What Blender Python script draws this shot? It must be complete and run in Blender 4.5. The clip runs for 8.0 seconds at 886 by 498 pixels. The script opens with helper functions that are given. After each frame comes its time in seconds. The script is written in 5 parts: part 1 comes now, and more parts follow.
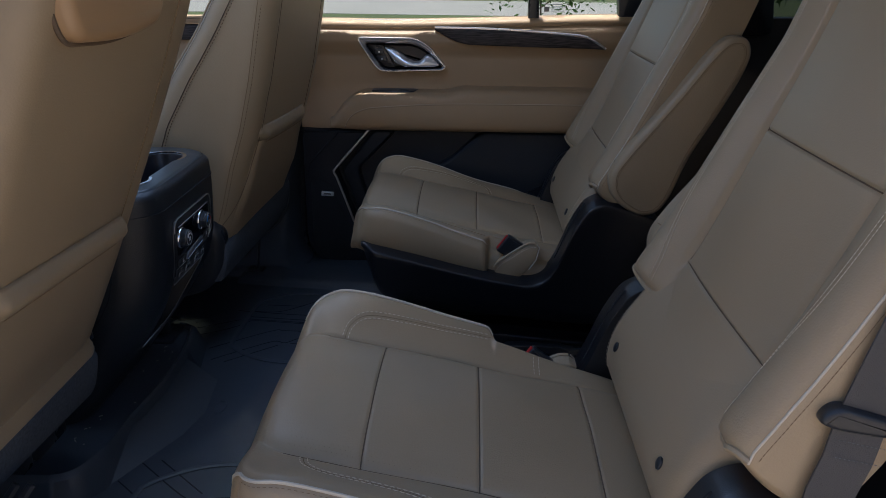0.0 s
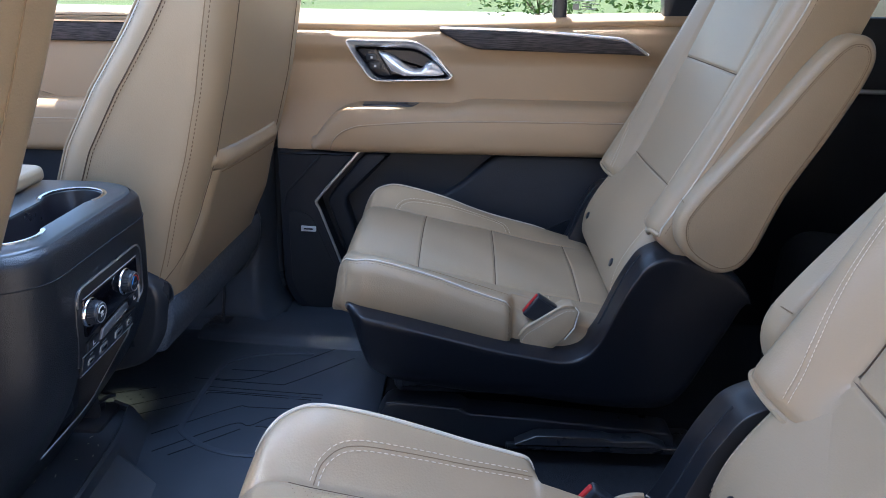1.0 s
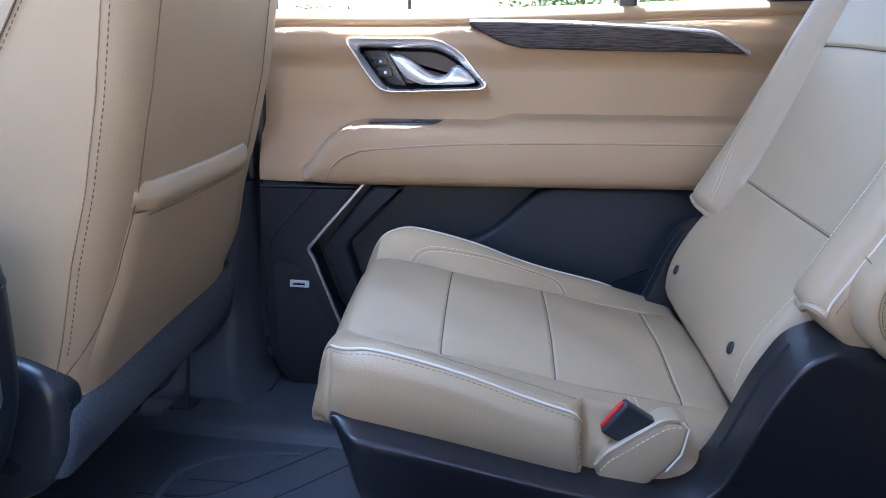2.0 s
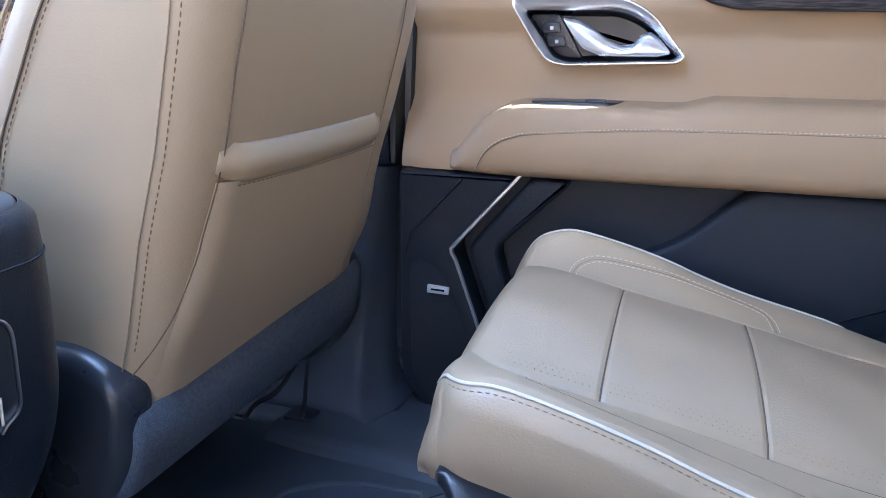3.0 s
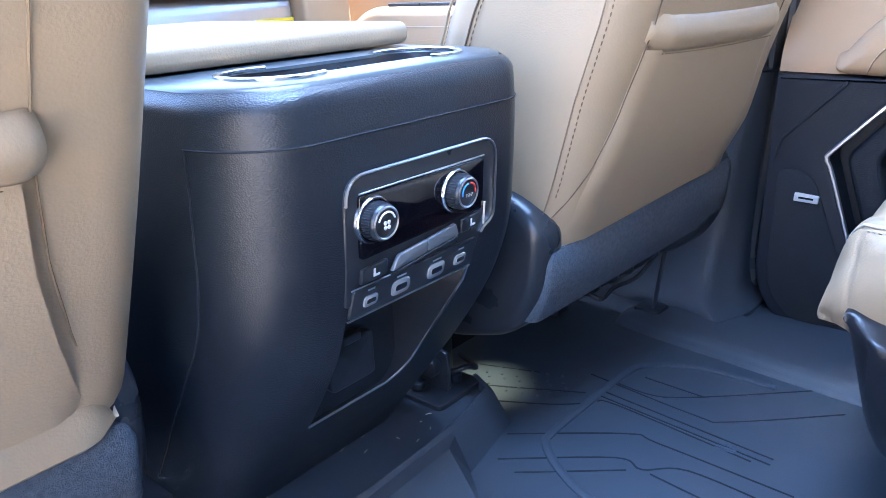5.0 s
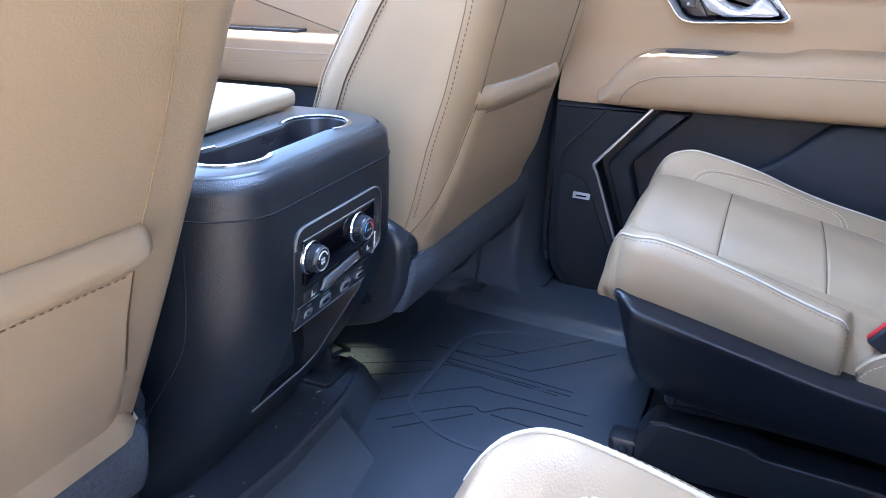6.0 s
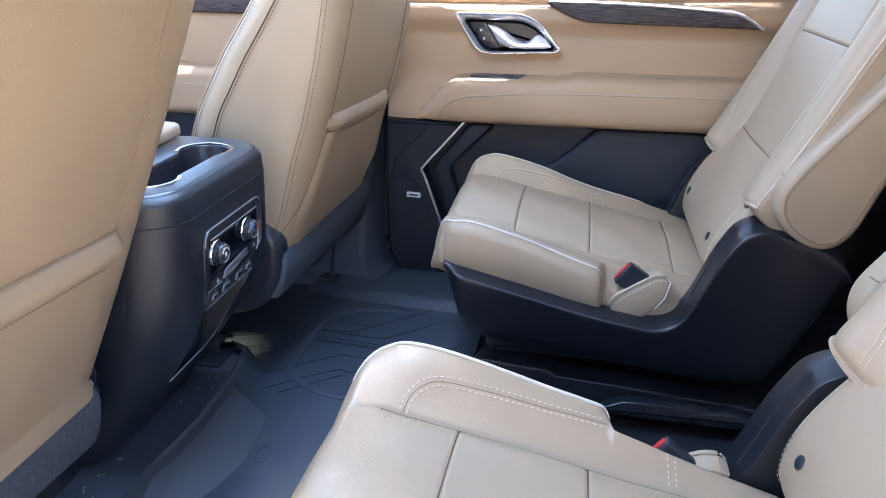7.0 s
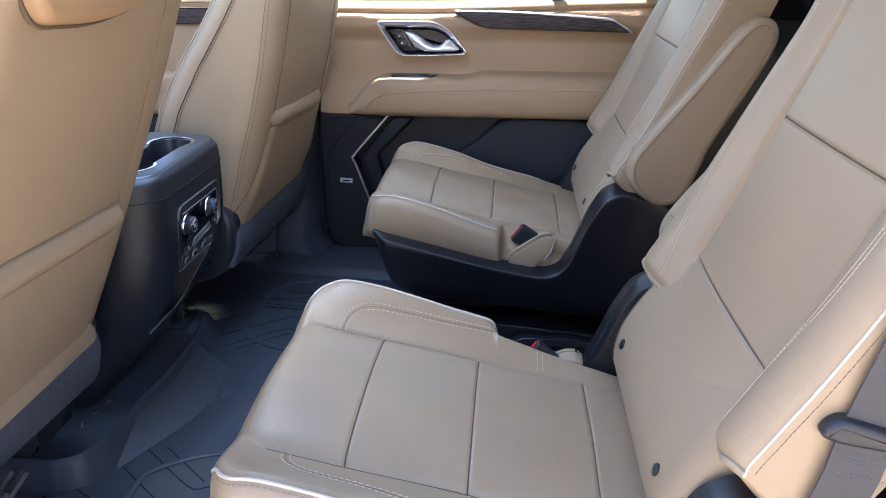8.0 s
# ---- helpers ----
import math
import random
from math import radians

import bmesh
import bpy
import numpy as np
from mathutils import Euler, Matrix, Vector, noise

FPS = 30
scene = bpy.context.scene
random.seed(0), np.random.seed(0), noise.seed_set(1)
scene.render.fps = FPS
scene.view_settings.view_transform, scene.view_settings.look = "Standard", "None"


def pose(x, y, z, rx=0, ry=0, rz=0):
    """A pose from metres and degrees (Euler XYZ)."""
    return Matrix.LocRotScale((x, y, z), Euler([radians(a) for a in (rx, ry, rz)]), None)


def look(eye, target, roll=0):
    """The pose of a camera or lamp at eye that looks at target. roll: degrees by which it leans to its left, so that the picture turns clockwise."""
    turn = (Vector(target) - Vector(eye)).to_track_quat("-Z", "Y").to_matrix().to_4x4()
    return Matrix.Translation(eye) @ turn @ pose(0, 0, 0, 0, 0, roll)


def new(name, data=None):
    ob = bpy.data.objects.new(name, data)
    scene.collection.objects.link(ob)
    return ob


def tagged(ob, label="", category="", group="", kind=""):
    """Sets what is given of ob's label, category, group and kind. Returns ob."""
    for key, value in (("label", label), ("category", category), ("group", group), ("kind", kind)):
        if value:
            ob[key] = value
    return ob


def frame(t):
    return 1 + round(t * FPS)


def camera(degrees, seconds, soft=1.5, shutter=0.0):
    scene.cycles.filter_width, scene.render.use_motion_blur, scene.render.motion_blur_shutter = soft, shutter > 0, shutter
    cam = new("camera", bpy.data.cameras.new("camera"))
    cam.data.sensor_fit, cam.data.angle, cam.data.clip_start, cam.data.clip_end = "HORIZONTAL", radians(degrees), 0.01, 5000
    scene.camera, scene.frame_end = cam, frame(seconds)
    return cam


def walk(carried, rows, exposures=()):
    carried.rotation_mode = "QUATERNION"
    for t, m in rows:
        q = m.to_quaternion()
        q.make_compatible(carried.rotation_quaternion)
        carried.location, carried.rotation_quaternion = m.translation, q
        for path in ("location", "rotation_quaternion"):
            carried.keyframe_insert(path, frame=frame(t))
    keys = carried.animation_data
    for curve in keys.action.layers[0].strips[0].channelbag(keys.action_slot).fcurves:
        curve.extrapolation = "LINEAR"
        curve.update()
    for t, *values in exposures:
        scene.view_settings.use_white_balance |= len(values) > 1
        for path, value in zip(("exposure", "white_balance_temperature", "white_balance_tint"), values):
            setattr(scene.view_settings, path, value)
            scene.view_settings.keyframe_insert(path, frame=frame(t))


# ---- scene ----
cam = camera(62.3, 8.0, soft=0.6)
PATH = [
    (0, (0.071, -1.262, 0.854), (0.007, 0.599, 0.124), 0.7),
    (0.5, (0.068, -1.104, 0.836), (0.013, 0.761, 0.114), 1.0),
    (1, (0.032, -0.885, 0.8), (-0.019, 0.986, 0.097), 1.0),
    (1.2, (0.025, -0.796, 0.782), (-0.041, 1.083, 0.098), 0.3),
    (2.3, (0.008, -0.389, 0.681), (-0.187, 1.506, 0.072), 0.5),
    (2.5, (0.007, -0.341, 0.666), (-0.272, 1.546, 0.065), 0.5),
    (3, (-0.003, -0.265, 0.624), (-0.577, 1.558, 0.034), 0.2),
    (3.5, (-0.018, -0.255, 0.568), (-0.922, 1.428, -0.025), -0.6),
    (4, (-0.038, -0.29, 0.524), (-1.192, 1.231, -0.072), -1.6),
    (4.5, (-0.045, -0.346, 0.524), (-1.339, 1.038, -0.115), -2.6),
    (4.7, (-0.048, -0.376, 0.533), (-1.339, 1.002, -0.125), -2.7),
    (5.8, (-0.012, -0.608, 0.672), (-0.884, 1.023, -0.089), -0.8),
    (6, (-0.011, -0.664, 0.703), (-0.763, 1.022, -0.066), -0.1),
    (6.5, (0.013, -0.809, 0.758), (-0.495, 0.969, -0.004), 0.3),
    (7, (0.055, -0.946, 0.793), (-0.28, 0.875, 0.036), 0.5),
    (7.5, (0.104, -1.105, 0.822), (-0.123, 0.732, 0.064), 0.3),
    (8, (0.123, -1.224, 0.848), (-0.043, 0.616, 0.082), 0.2),
]
EXPOSURE = [(0, 0.43, 6180, 13), (0.3, 2.14, 6110, 13), (0.6, 2.25, 6030, 13), (1, 2.30, 5880, 13), (2.5, 3.07, 5590, 15), (3.5, 3.23, 5590, 14), (4, 3.78, 5230, 13), (4.5, 4.24, 5190, 13), (5.2, 3.75, 5440, 14), (6, 3.34, 5740, 15), (6.5, 3.30, 5900, 15), (7.2, 2.91, 6000, 15), (8, 2.42, 6160, 16)]
walk(cam, [(t, look(eye, target, roll)) for t, eye, target, roll in PATH], EXPOSURE)

# ---- world and light ----
SUN_EL, SUN_AZ = 77.0, 108.0  # degrees above the horizon; direction taken from +x towards +y
world = bpy.data.worlds.new("sky")
scene.world = world
world.use_nodes = True
wt = world.node_tree
sky = wt.nodes.new("ShaderNodeTexSky")
sky.sky_type = 'NISHITA'
sky.sun_disc = False
sky.sun_elevation = radians(SUN_EL)
sky.sun_rotation = radians(90 - SUN_AZ)
wt.links.new(sky.outputs[0], wt.nodes["Background"].inputs[0])
wt.nodes["Background"].inputs[1].default_value = 0.15
sun = new("sun", bpy.data.lights.new("sun", 'SUN'))
sun.data.energy, sun.data.angle, sun.data.color = 4.5, radians(0.5), (1.0, 0.95, 0.86)
sd = Vector((math.cos(radians(SUN_EL)) * math.cos(radians(SUN_AZ)), math.cos(radians(SUN_EL)) * math.sin(radians(SUN_AZ)), math.sin(radians(SUN_EL))))
sun.matrix_world = look(sd * 20, (0, 0, 0))

# small courtesy lamp under the front passenger seat
courtesy = new("courtesy_light", bpy.data.lights.new("courtesy_light", 'SPOT'))
courtesy.data.energy, courtesy.data.color = 0.10, (1.0, 0.93, 0.55)
courtesy.data.spot_size, courtesy.data.spot_blend, courtesy.data.shadow_soft_size = radians(70), 0.9, 0.006
courtesy.matrix_world = look((-0.66, 0.33, 0.112), (-0.635, 0.325, 0.0))

# bluish fill lamp added overhead, set in an unseen, made-up sunroof opening
top_fill = new("added_top_fill", bpy.data.lights.new("added_top_fill", 'AREA'))
top_fill.data.shape, top_fill.data.size, top_fill.data.size_y = 'RECTANGLE', 0.48, 0.70
top_fill.data.energy, top_fill.data.color = 2.4, (0.45, 0.65, 1.0)
top_fill.matrix_world = pose(-0.37, 0.0, 1.275)


# ---- materials ----
def material(name, color, rough=0.5, metal=0.0, spread=0.12, grain=0.0, grain_scale=900.0, fine=0.0, fine_scale=4000.0, coat=0.0,
             blotch_scale=14.0, stretch=(1, 1, 1), spec=0.5, rough_spread=0.1, cells=False, contrast=1.0):
    """A surface with broad colour variation, uneven gloss and two scales of relief."""
    m = bpy.data.materials.new(name)
    m.use_nodes = True
    nt = m.node_tree
    b = nt.nodes["Principled BSDF"]
    b.inputs["Metallic"].default_value = metal
    b.inputs["Specular IOR Level"].default_value = spec
    b.inputs["Coat Weight"].default_value = coat
    b.inputs["Coat Roughness"].default_value = 0.08
    co = nt.nodes.new("ShaderNodeTexCoord")
    mp = nt.nodes.new("ShaderNodeMapping")
    mp.inputs["Scale"].default_value = stretch
    nt.links.new(co.outputs["Object"], mp.inputs["Vector"])
    n1 = nt.nodes.new("ShaderNodeTexNoise")
    n1.inputs["Scale"].default_value = blotch_scale
    n1.inputs["Detail"].default_value = 5.0
    nt.links.new(mp.outputs[0], n1.inputs["Vector"])
    ramp = nt.nodes.new("ShaderNodeMix")
    ramp.data_type = 'RGBA'
    level = nt.nodes.new("ShaderNodeMapRange")
    level.inputs[1].default_value = 0.5 - 0.5 / contrast
    level.inputs[2].default_value = 0.5 + 0.5 / contrast
    nt.links.new(n1.outputs[0], level.inputs[0])
    nt.links.new(level.outputs[0], ramp.inputs[0])
    ramp.inputs[6].default_value = (*[c * (1 - spread) for c in color], 1)
    ramp.inputs[7].default_value = (*[min(1, c * (1 + spread)) for c in color], 1)
    nt.links.new(ramp.outputs[2], b.inputs["Base Color"])
    mr = nt.nodes.new("ShaderNodeMapRange")
    mr.inputs[3].default_value = max(0.02, rough - rough_spread)
    mr.inputs[4].default_value = min(1, rough + rough_spread)
    nt.links.new(n1.outputs[0], mr.inputs[0])
    nt.links.new(mr.outputs[0], b.inputs["Roughness"])
    last = None
    for strength, scale, kind in ((grain, grain_scale, cells), (fine, fine_scale, False)):
        if strength <= 0:
            continue
        if kind:
            tx = nt.nodes.new("ShaderNodeTexVoronoi")
            tx.inputs["Scale"].default_value = scale
            out = tx.outputs["Distance"]
        else:
            tx = nt.nodes.new("ShaderNodeTexNoise")
            tx.inputs["Scale"].default_value = scale
            tx.inputs["Detail"].default_value = 3.0
            out = tx.outputs[0]
        nt.links.new(mp.outputs[0], tx.inputs["Vector"])
        bp = nt.nodes.new("ShaderNodeBump")
        bp.inputs["Strength"].default_value = strength
        bp.inputs["Distance"].default_value = 0.001
        nt.links.new(out, bp.inputs["Height"])
        if last:
            nt.links.new(last, bp.inputs["Normal"])
        last = bp.outputs[0]
    if last:
        nt.links.new(last, b.inputs["Normal"])
    return m


LEATHER = material("tan_leather", (0.380, 0.2900, 0.186), 0.42, spread=0.09, spec=0.55, grain=0.14, grain_scale=420, fine=0.14, fine_scale=1300, cells=True, blotch_scale=7)
VINYL = material("tan_soft_trim", (0.43, 0.295, 0.170), 0.55, spread=0.05, grain=0.18, grain_scale=700, cells=True, blotch_scale=6)
SHELL_TAN = material("smooth_tan_plastic", (0.43, 0.275, 0.145), 0.36, spread=0.05, grain=0.06, grain_scale=800)
PIPING = material("cream_piping", (0.61, 0.56, 0.475), 0.6, spread=0.05, grain=0.1, grain_scale=900)
THREAD = material("cream_thread", (0.70, 0.61, 0.48), 0.8, spread=0.1, blotch_scale=90)
SEAM_TAN = material("tan_seam_fold", (0.26, 0.19, 0.12), 0.95, spec=0.1, spread=0.1)
GROOVE = material("dark_rubber_groove", (0.020, 0.024, 0.030), 0.8, spec=0.2, spread=0.1)
SEAM_BROWN = material("brown_seam_thread", (0.19, 0.135, 0.085), 0.95, spec=0.1, spread=0.1)
SEAM = material("seam_shadow_thread", (0.15, 0.11, 0.078), 0.95, spec=0.1, spread=0.1)
BLACK = material("black_grained_plastic", (0.014, 0.018, 0.025), 0.33, spread=0.15, spec=0.55, grain=0.30, grain_scale=760, fine=0.10, fine_scale=2200, stretch=(1.0, 0.6, 1.2), cells=True)
SHELL = material("charcoal_shell_plastic", (0.011, 0.012, 0.016), 0.33, spread=0.12, spec=0.55, grain=0.12, grain_scale=700, cells=True)
PILLAR_TRIM = material("matt_black_pillar_plastic", (0.047, 0.058, 0.074), 0.52, spread=0.15, spec=0.45, grain=0.15, grain_scale=700, cells=True)
CONSOLE_TOP = material("black_satin_console_top", (0.045, 0.057, 0.066), 0.30, spread=0.06, spec=0.75, grain=0.03, grain_scale=900, rough_spread=0.03)
DOOR_BLACK = material("soft_black_door_trim", (0.017, 0.020, 0.027), 0.5, spread=0.15, spec=0.35, grain=0.3, grain_scale=600, cells=True)
SMOOTH_BLACK = material("black_smooth_plastic", (0.026, 0.030, 0.037), 0.30, spread=0.12, grain=0.08, grain_scale=900)
GLOSS_BLACK = material("piano_black", (0.006, 0.005, 0.008), 0.08, spread=0.1, coat=0.6, rough_spread=0.04)
CARPET = material("charcoal_carpet", (0.090, 0.107, 0.133), 0.95, spread=0.45, contrast=1.2, grain=1.0, grain_scale=700, fine=0.6, fine_scale=2400, blotch_scale=220, spec=0.15)
# real floor carpet; on the third-row bench the same black paints in shade
CARPET_AND_SHADE = material("black_floor_carpet_and_bench_shade", (0.026, 0.029, 0.035), 0.95, spread=0.3, grain=1.0, grain_scale=700, blotch_scale=90, spec=0.15)
RUBBER = material("black_rubber_mat", (0.054, 0.067, 0.086), 0.46, spread=0.25, spec=0.5, grain=0.3, grain_scale=600, blotch_scale=9)
CHROME = material("chrome", (0.82, 0.83, 0.85), 0.12, 1.0, spread=0.03, rough_spread=0.05)
SATIN = material("satin_silver", (0.62, 0.63, 0.65), 0.32, 1.0, spread=0.05)
WOOD = material("dark_open_pore_wood", (0.046, 0.036, 0.035), 0.42, spread=0.85, contrast=4.0, grain=0.8, grain_scale=55, fine=0.5, fine_scale=160, blotch_scale=34, stretch=(0.9, 14, 14))
BADGE = material("pale_silver_badge", (0.70, 0.71, 0.72), 0.35, 0.25, spread=0.04)
KEY = material("grey_silver_key", (0.22, 0.235, 0.26), 0.38, 0.35, spread=0.05)
PORT = material("pale_grey_port_plastic", (0.30, 0.32, 0.35), 0.4, 0.2, spread=0.05)
LEVER = material("bright_silver_lever", (0.86, 0.86, 0.87), 0.26, 0.7, spread=0.03)
DISH = material("dark_dish_plastic", (0.012, 0.011, 0.015), 0.30, spread=0.1)
WEB = material("charcoal_webbing", (0.085, 0.083, 0.085), 0.75, spread=0.15, grain=0.6, grain_scale=1300, stretch=(1, 0.4, 1))
RED = material("red_button", (0.55, 0.03, 0.03), 0.4, spread=0.06)
HEADLINER = material("pale_grey_headliner", (0.52, 0.50, 0.47), 0.95, spread=0.06, grain=0.4, grain_scale=900)
WHITE_MARK = material("white_marking", (0.75, 0.76, 0.78), 0.5, spread=0.03)
BLUE_MARK = material("blue_marking", (0.05, 0.25, 0.6), 0.5, spread=0.03)
RED_MARK = material("red_marking", (0.6, 0.06, 0.05), 0.5, spread=0.03)
YELLOW = material("yellow_tag_card", (0.85, 0.62, 0.03), 0.6, spread=0.04)
CARD = material("white_tag_card", (0.8, 0.8, 0.78), 0.7, spread=0.03)
GRILLE = material("speaker_cloth", (0.012, 0.014, 0.019), 0.55, spread=0.2, grain=0.9, grain_scale=1100, cells=True)
PAINT = material("white_body_paint", (0.6, 0.6, 0.6), 0.25, spread=0.03, coat=0.5)
CONCRETE = material("pale_concrete", (0.36, 0.34, 0.30), 0.9, spread=0.18, grain=0.3, grain_scale=60, blotch_scale=0.6)
PAVING = material("warm_concrete_paving", (0.38, 0.315, 0.245), 0.9, spread=0.15, grain=0.3, grain_scale=60, blotch_scale=0.6)
STUCCO = material("sand_stucco", (0.58, 0.49, 0.39), 0.9, spread=0.15, grain=0.5, grain_scale=120, blotch_scale=0.7)
GRASS = material("lawn_grass", (0.085, 0.115, 0.030), 0.9, spread=0.4, grain=0.8, grain_scale=30, blotch_scale=0.35)
LEAF = material("green_leaves", (0.09, 0.16, 0.03), 0.6, spread=0.5, blotch_scale=2.0)
BARK = material("brown_bark", (0.14, 0.10, 0.07), 0.9, spread=0.3, grain=0.8, grain_scale=30)
GLASS = bpy.data.materials.new("window_glass")
GLASS.use_nodes = True
gb = GLASS.node_tree.nodes["Principled BSDF"]
gb.inputs["Transmission Weight"].default_value = 1.0
gb.inputs["Roughness"].default_value = 0.0
gb.inputs["IOR"].default_value = 1.1
gb.inputs["Base Color"].default_value = (0.55, 0.58, 0.56, 1)


TINT = bpy.data.materials.new("privacy_glass")
TINT.use_nodes = True
tb = TINT.node_tree.nodes["Principled BSDF"]
tb.inputs["Transmission Weight"].default_value = 1.0
tb.inputs["Roughness"].default_value = 0.0
tb.inputs["IOR"].default_value = 1.1
tb.inputs["Base Color"].default_value = (0.09, 0.095, 0.095, 1)


# ---- shape helpers ----
def step(a):
    a = min(1.0, max(0.0, a))
    return a * a * (3 - 2 * a)


def part(name, vf, mat, parent=None, label="", sharp=40, kind=""):
    """One mesh object from (vertices, faces)."""
    me = bpy.data.meshes.new(name)
    me.from_pydata([tuple(v) for v in vf[0]], [], vf[1])
    bm = bmesh.new()
    bm.from_mesh(me)
    bmesh.ops.recalc_face_normals(bm, faces=bm.faces)
    bm.to_mesh(me)
    bm.free()
    me.polygons.foreach_set("use_smooth", [True] * len(me.polygons))
    for q in me.polygons:
        if len(q.vertices) > 6:
            q.use_smooth = False
    me.set_sharp_from_angle(angle=radians(sharp))
    me.materials.append(mat)
    ob = new(name, me)
    if parent:
        ob.parent = parent
    if label:
        ob["label"] = label
    if kind:
        ob["kind"] = kind
    return ob


def thing(name, label, category, group="", kind=""):
    return tagged(new(name), label, category, group, kind)


def join(*vfs):
    verts, faces = [], []
    for v, f in vfs:
        k = len(verts)
        verts += list(v)
        faces += [tuple(i + k for i in q) for q in f]
    return verts, faces


def spline(pts, n=8, closed=False):
    """A smooth line through points of any dimension."""
    p = [np.array(q, float) for q in pts]
    out = []
    m = len(p)
    for i in range(m if closed else m - 1):
        a, b, c, d = (p[(i + k) % m] if closed else p[min(max(i + k, 0), m - 1)] for k in (-1, 0, 1, 2))
        for j in range(n):
            t = j / n
            out.append(0.5 * (2 * b + (c - a) * t + (2 * a - 5 * b + 4 * c - d) * t * t + (3 * b - a - 3 * c + d) * t ** 3))
    if not closed:
        out.append(p[-1])
    return out


def rounded(pts, r, n=4):
    """A closed outline with its corners rounded; r: one radius or one a corner."""
    p = [np.array(q, float) for q in pts]
    out = []
    for i, b in enumerate(p):
        a, c = p[i - 1], p[(i + 1) % len(p)]
        rr = r[i] if isinstance(r, (list, tuple)) else r
        da, dc = a - b, c - b
        la, lc = np.linalg.norm(da), np.linalg.norm(dc)
        k = min(rr, 0.48 * la, 0.48 * lc)
        s, e = b + da / la * k, b + dc / lc * k
        for j in range(n + 1):
            t = j / n
            out.append((1 - t) ** 2 * s + 2 * t * (1 - t) * b + t * t * e)
    return out


def inset(pts, d):
    """A closed outline moved inwards by d, less where it bends tightly."""
    p = [np.array(q, float) for q in pts]
    area = sum(p[i - 1][0] * p[i][1] - p[i][0] * p[i - 1][1] for i in range(len(p)))
    s = 1 if area > 0 else -1
    move = []
    for i, b in enumerate(p):
        a, c = p[i - 1], p[(i + 1) % len(p)]
        e, f = b - a, c - b
        turn = math.atan2(e[0] * f[1] - e[1] * f[0], float(np.dot(e, f))) * s
        size = (np.linalg.norm(e) + np.linalg.norm(f)) / 2
        move.append(min(d, 0.92 * size / turn) if turn > 1e-4 else d)
    n = len(p)
    for _ in range(2):
        move = [min(move[i], (move[i - 1] + move[i] + move[(i + 1) % n]) / 3 + 0.0006) for i in range(n)]
    out = []
    for i, b in enumerate(p):
        t = p[(i + 1) % n] - p[i - 1]
        t = t / (np.linalg.norm(t) + 1e-9)
        out.append(b + s * move[i] * np.array((-t[1], t[0])))
    return out


def cap(verts, ids):
    """Close a ring: a fan from its middle where that works, else one face."""
    ring = [Vector(verts[i]) for i in ids]
    mid = sum(ring, Vector()) / len(ring)
    nor = Vector()
    tri = [(ring[i - 1] - mid).cross(ring[i] - mid) for i in range(len(ring))]
    for t in tri:
        nor += t
    if nor.length > 0 and all(t.dot(nor) > -1e-12 for t in tri):
        verts.append(mid)
        k = len(verts) - 1
        return [(ids[i - 1], ids[i], k) for i in range(len(ids))]
    return [tuple(ids)]


def loft(rings, caps=True, closed=True):
    verts, faces = [], []
    n = len(rings[0])
    for r in rings:
        verts += [Vector(v) for v in r]
    for i in range(len(rings) - 1):
        for j in range(n if closed else n - 1):
            k = (j + 1) % n
            faces.append((i * n + j, i * n + k, (i + 1) * n + k, (i + 1) * n + j))
    if caps:
        m = (len(rings) - 1) * n
        faces += cap(verts, list(range(n)))
        faces += cap(verts, list(range(m, m + n)))
    return verts, faces


def slab(outline, t0, t1, bevel, place, steps=3):
    """A plate of the given outline between depths t0 and t1, with rounded rims. place(a, b, t) gives the point."""
    s = 1 if t1 > t0 else -1
    rings = []
    for k in range(steps + 1):
        a = k / steps * math.pi / 2
        rings.append((bevel * (1 - math.sin(a)), t0 + s * bevel * (1 - math.cos(a))))
    rings += [(d, t1 - (t - t0)) for d, t in reversed(rings)]
    return loft([[place(q[0], q[1], t) for q in (inset(outline, d) if d > 1e-6 else outline)] for d, t in rings])


def side(a, b, t):
    return Vector((a, t, b))


def tube(pts, r, n=6, closed=False, flat=1.0):
    """A cord along points."""
    p = [Vector(q) for q in pts]
    rings = []
    ref = None
    m = len(p)
    for i in range(m):
        a = p[i - 1] if (closed or i) else p[i]
        b = p[(i + 1) % m] if (closed or i < m - 1) else p[i]
        t = (b - a).normalized()
        if ref is None:
            ref = Vector((0, 0, 1)) if abs(t.z) < 0.9 else Vector((1, 0, 0))
        u = (ref - t * ref.dot(t)).normalized()
        w = t.cross(u)
        ref = u
        rr = r if not callable(r) else r(i / (m - 1))
        rings.append([p[i] + u * rr * math.cos(2 * math.pi * k / n) * flat + w * rr * math.sin(2 * math.pi * k / n) for k in range(n)])
    if closed:
        rings.append(rings[0])
    return loft(rings, caps=not closed)


def resample(pts, stepsize):
    p = np.array([tuple(q) for q in pts], float)
    s = np.concatenate([[0], np.cumsum(np.linalg.norm(np.diff(p, axis=0), axis=1))])
    k = max(2, int(round(s[-1] / stepsize)) + 1)
    at = np.linspace(0, s[-1], k)
    return [Vector([np.interp(a, s, p[:, d]) for d in range(p.shape[1])]) for a in at]


def stitches(pts, pitch=0.0068, length=0.0044, r=0.0006):
    """A row of short thread dashes along a line."""
    out = []
    q = resample(pts, pitch)
    for a, b in zip(q, q[1:]):
        d = (b - a).normalized() * length / 2
        c = (a + b) / 2
        out.append(tube([c - d, c - d * 0.4, c + d * 0.4, c + d], lambda t: r * (0.5 if t in (0, 1) else 1.0), 4))
    return join(*out)


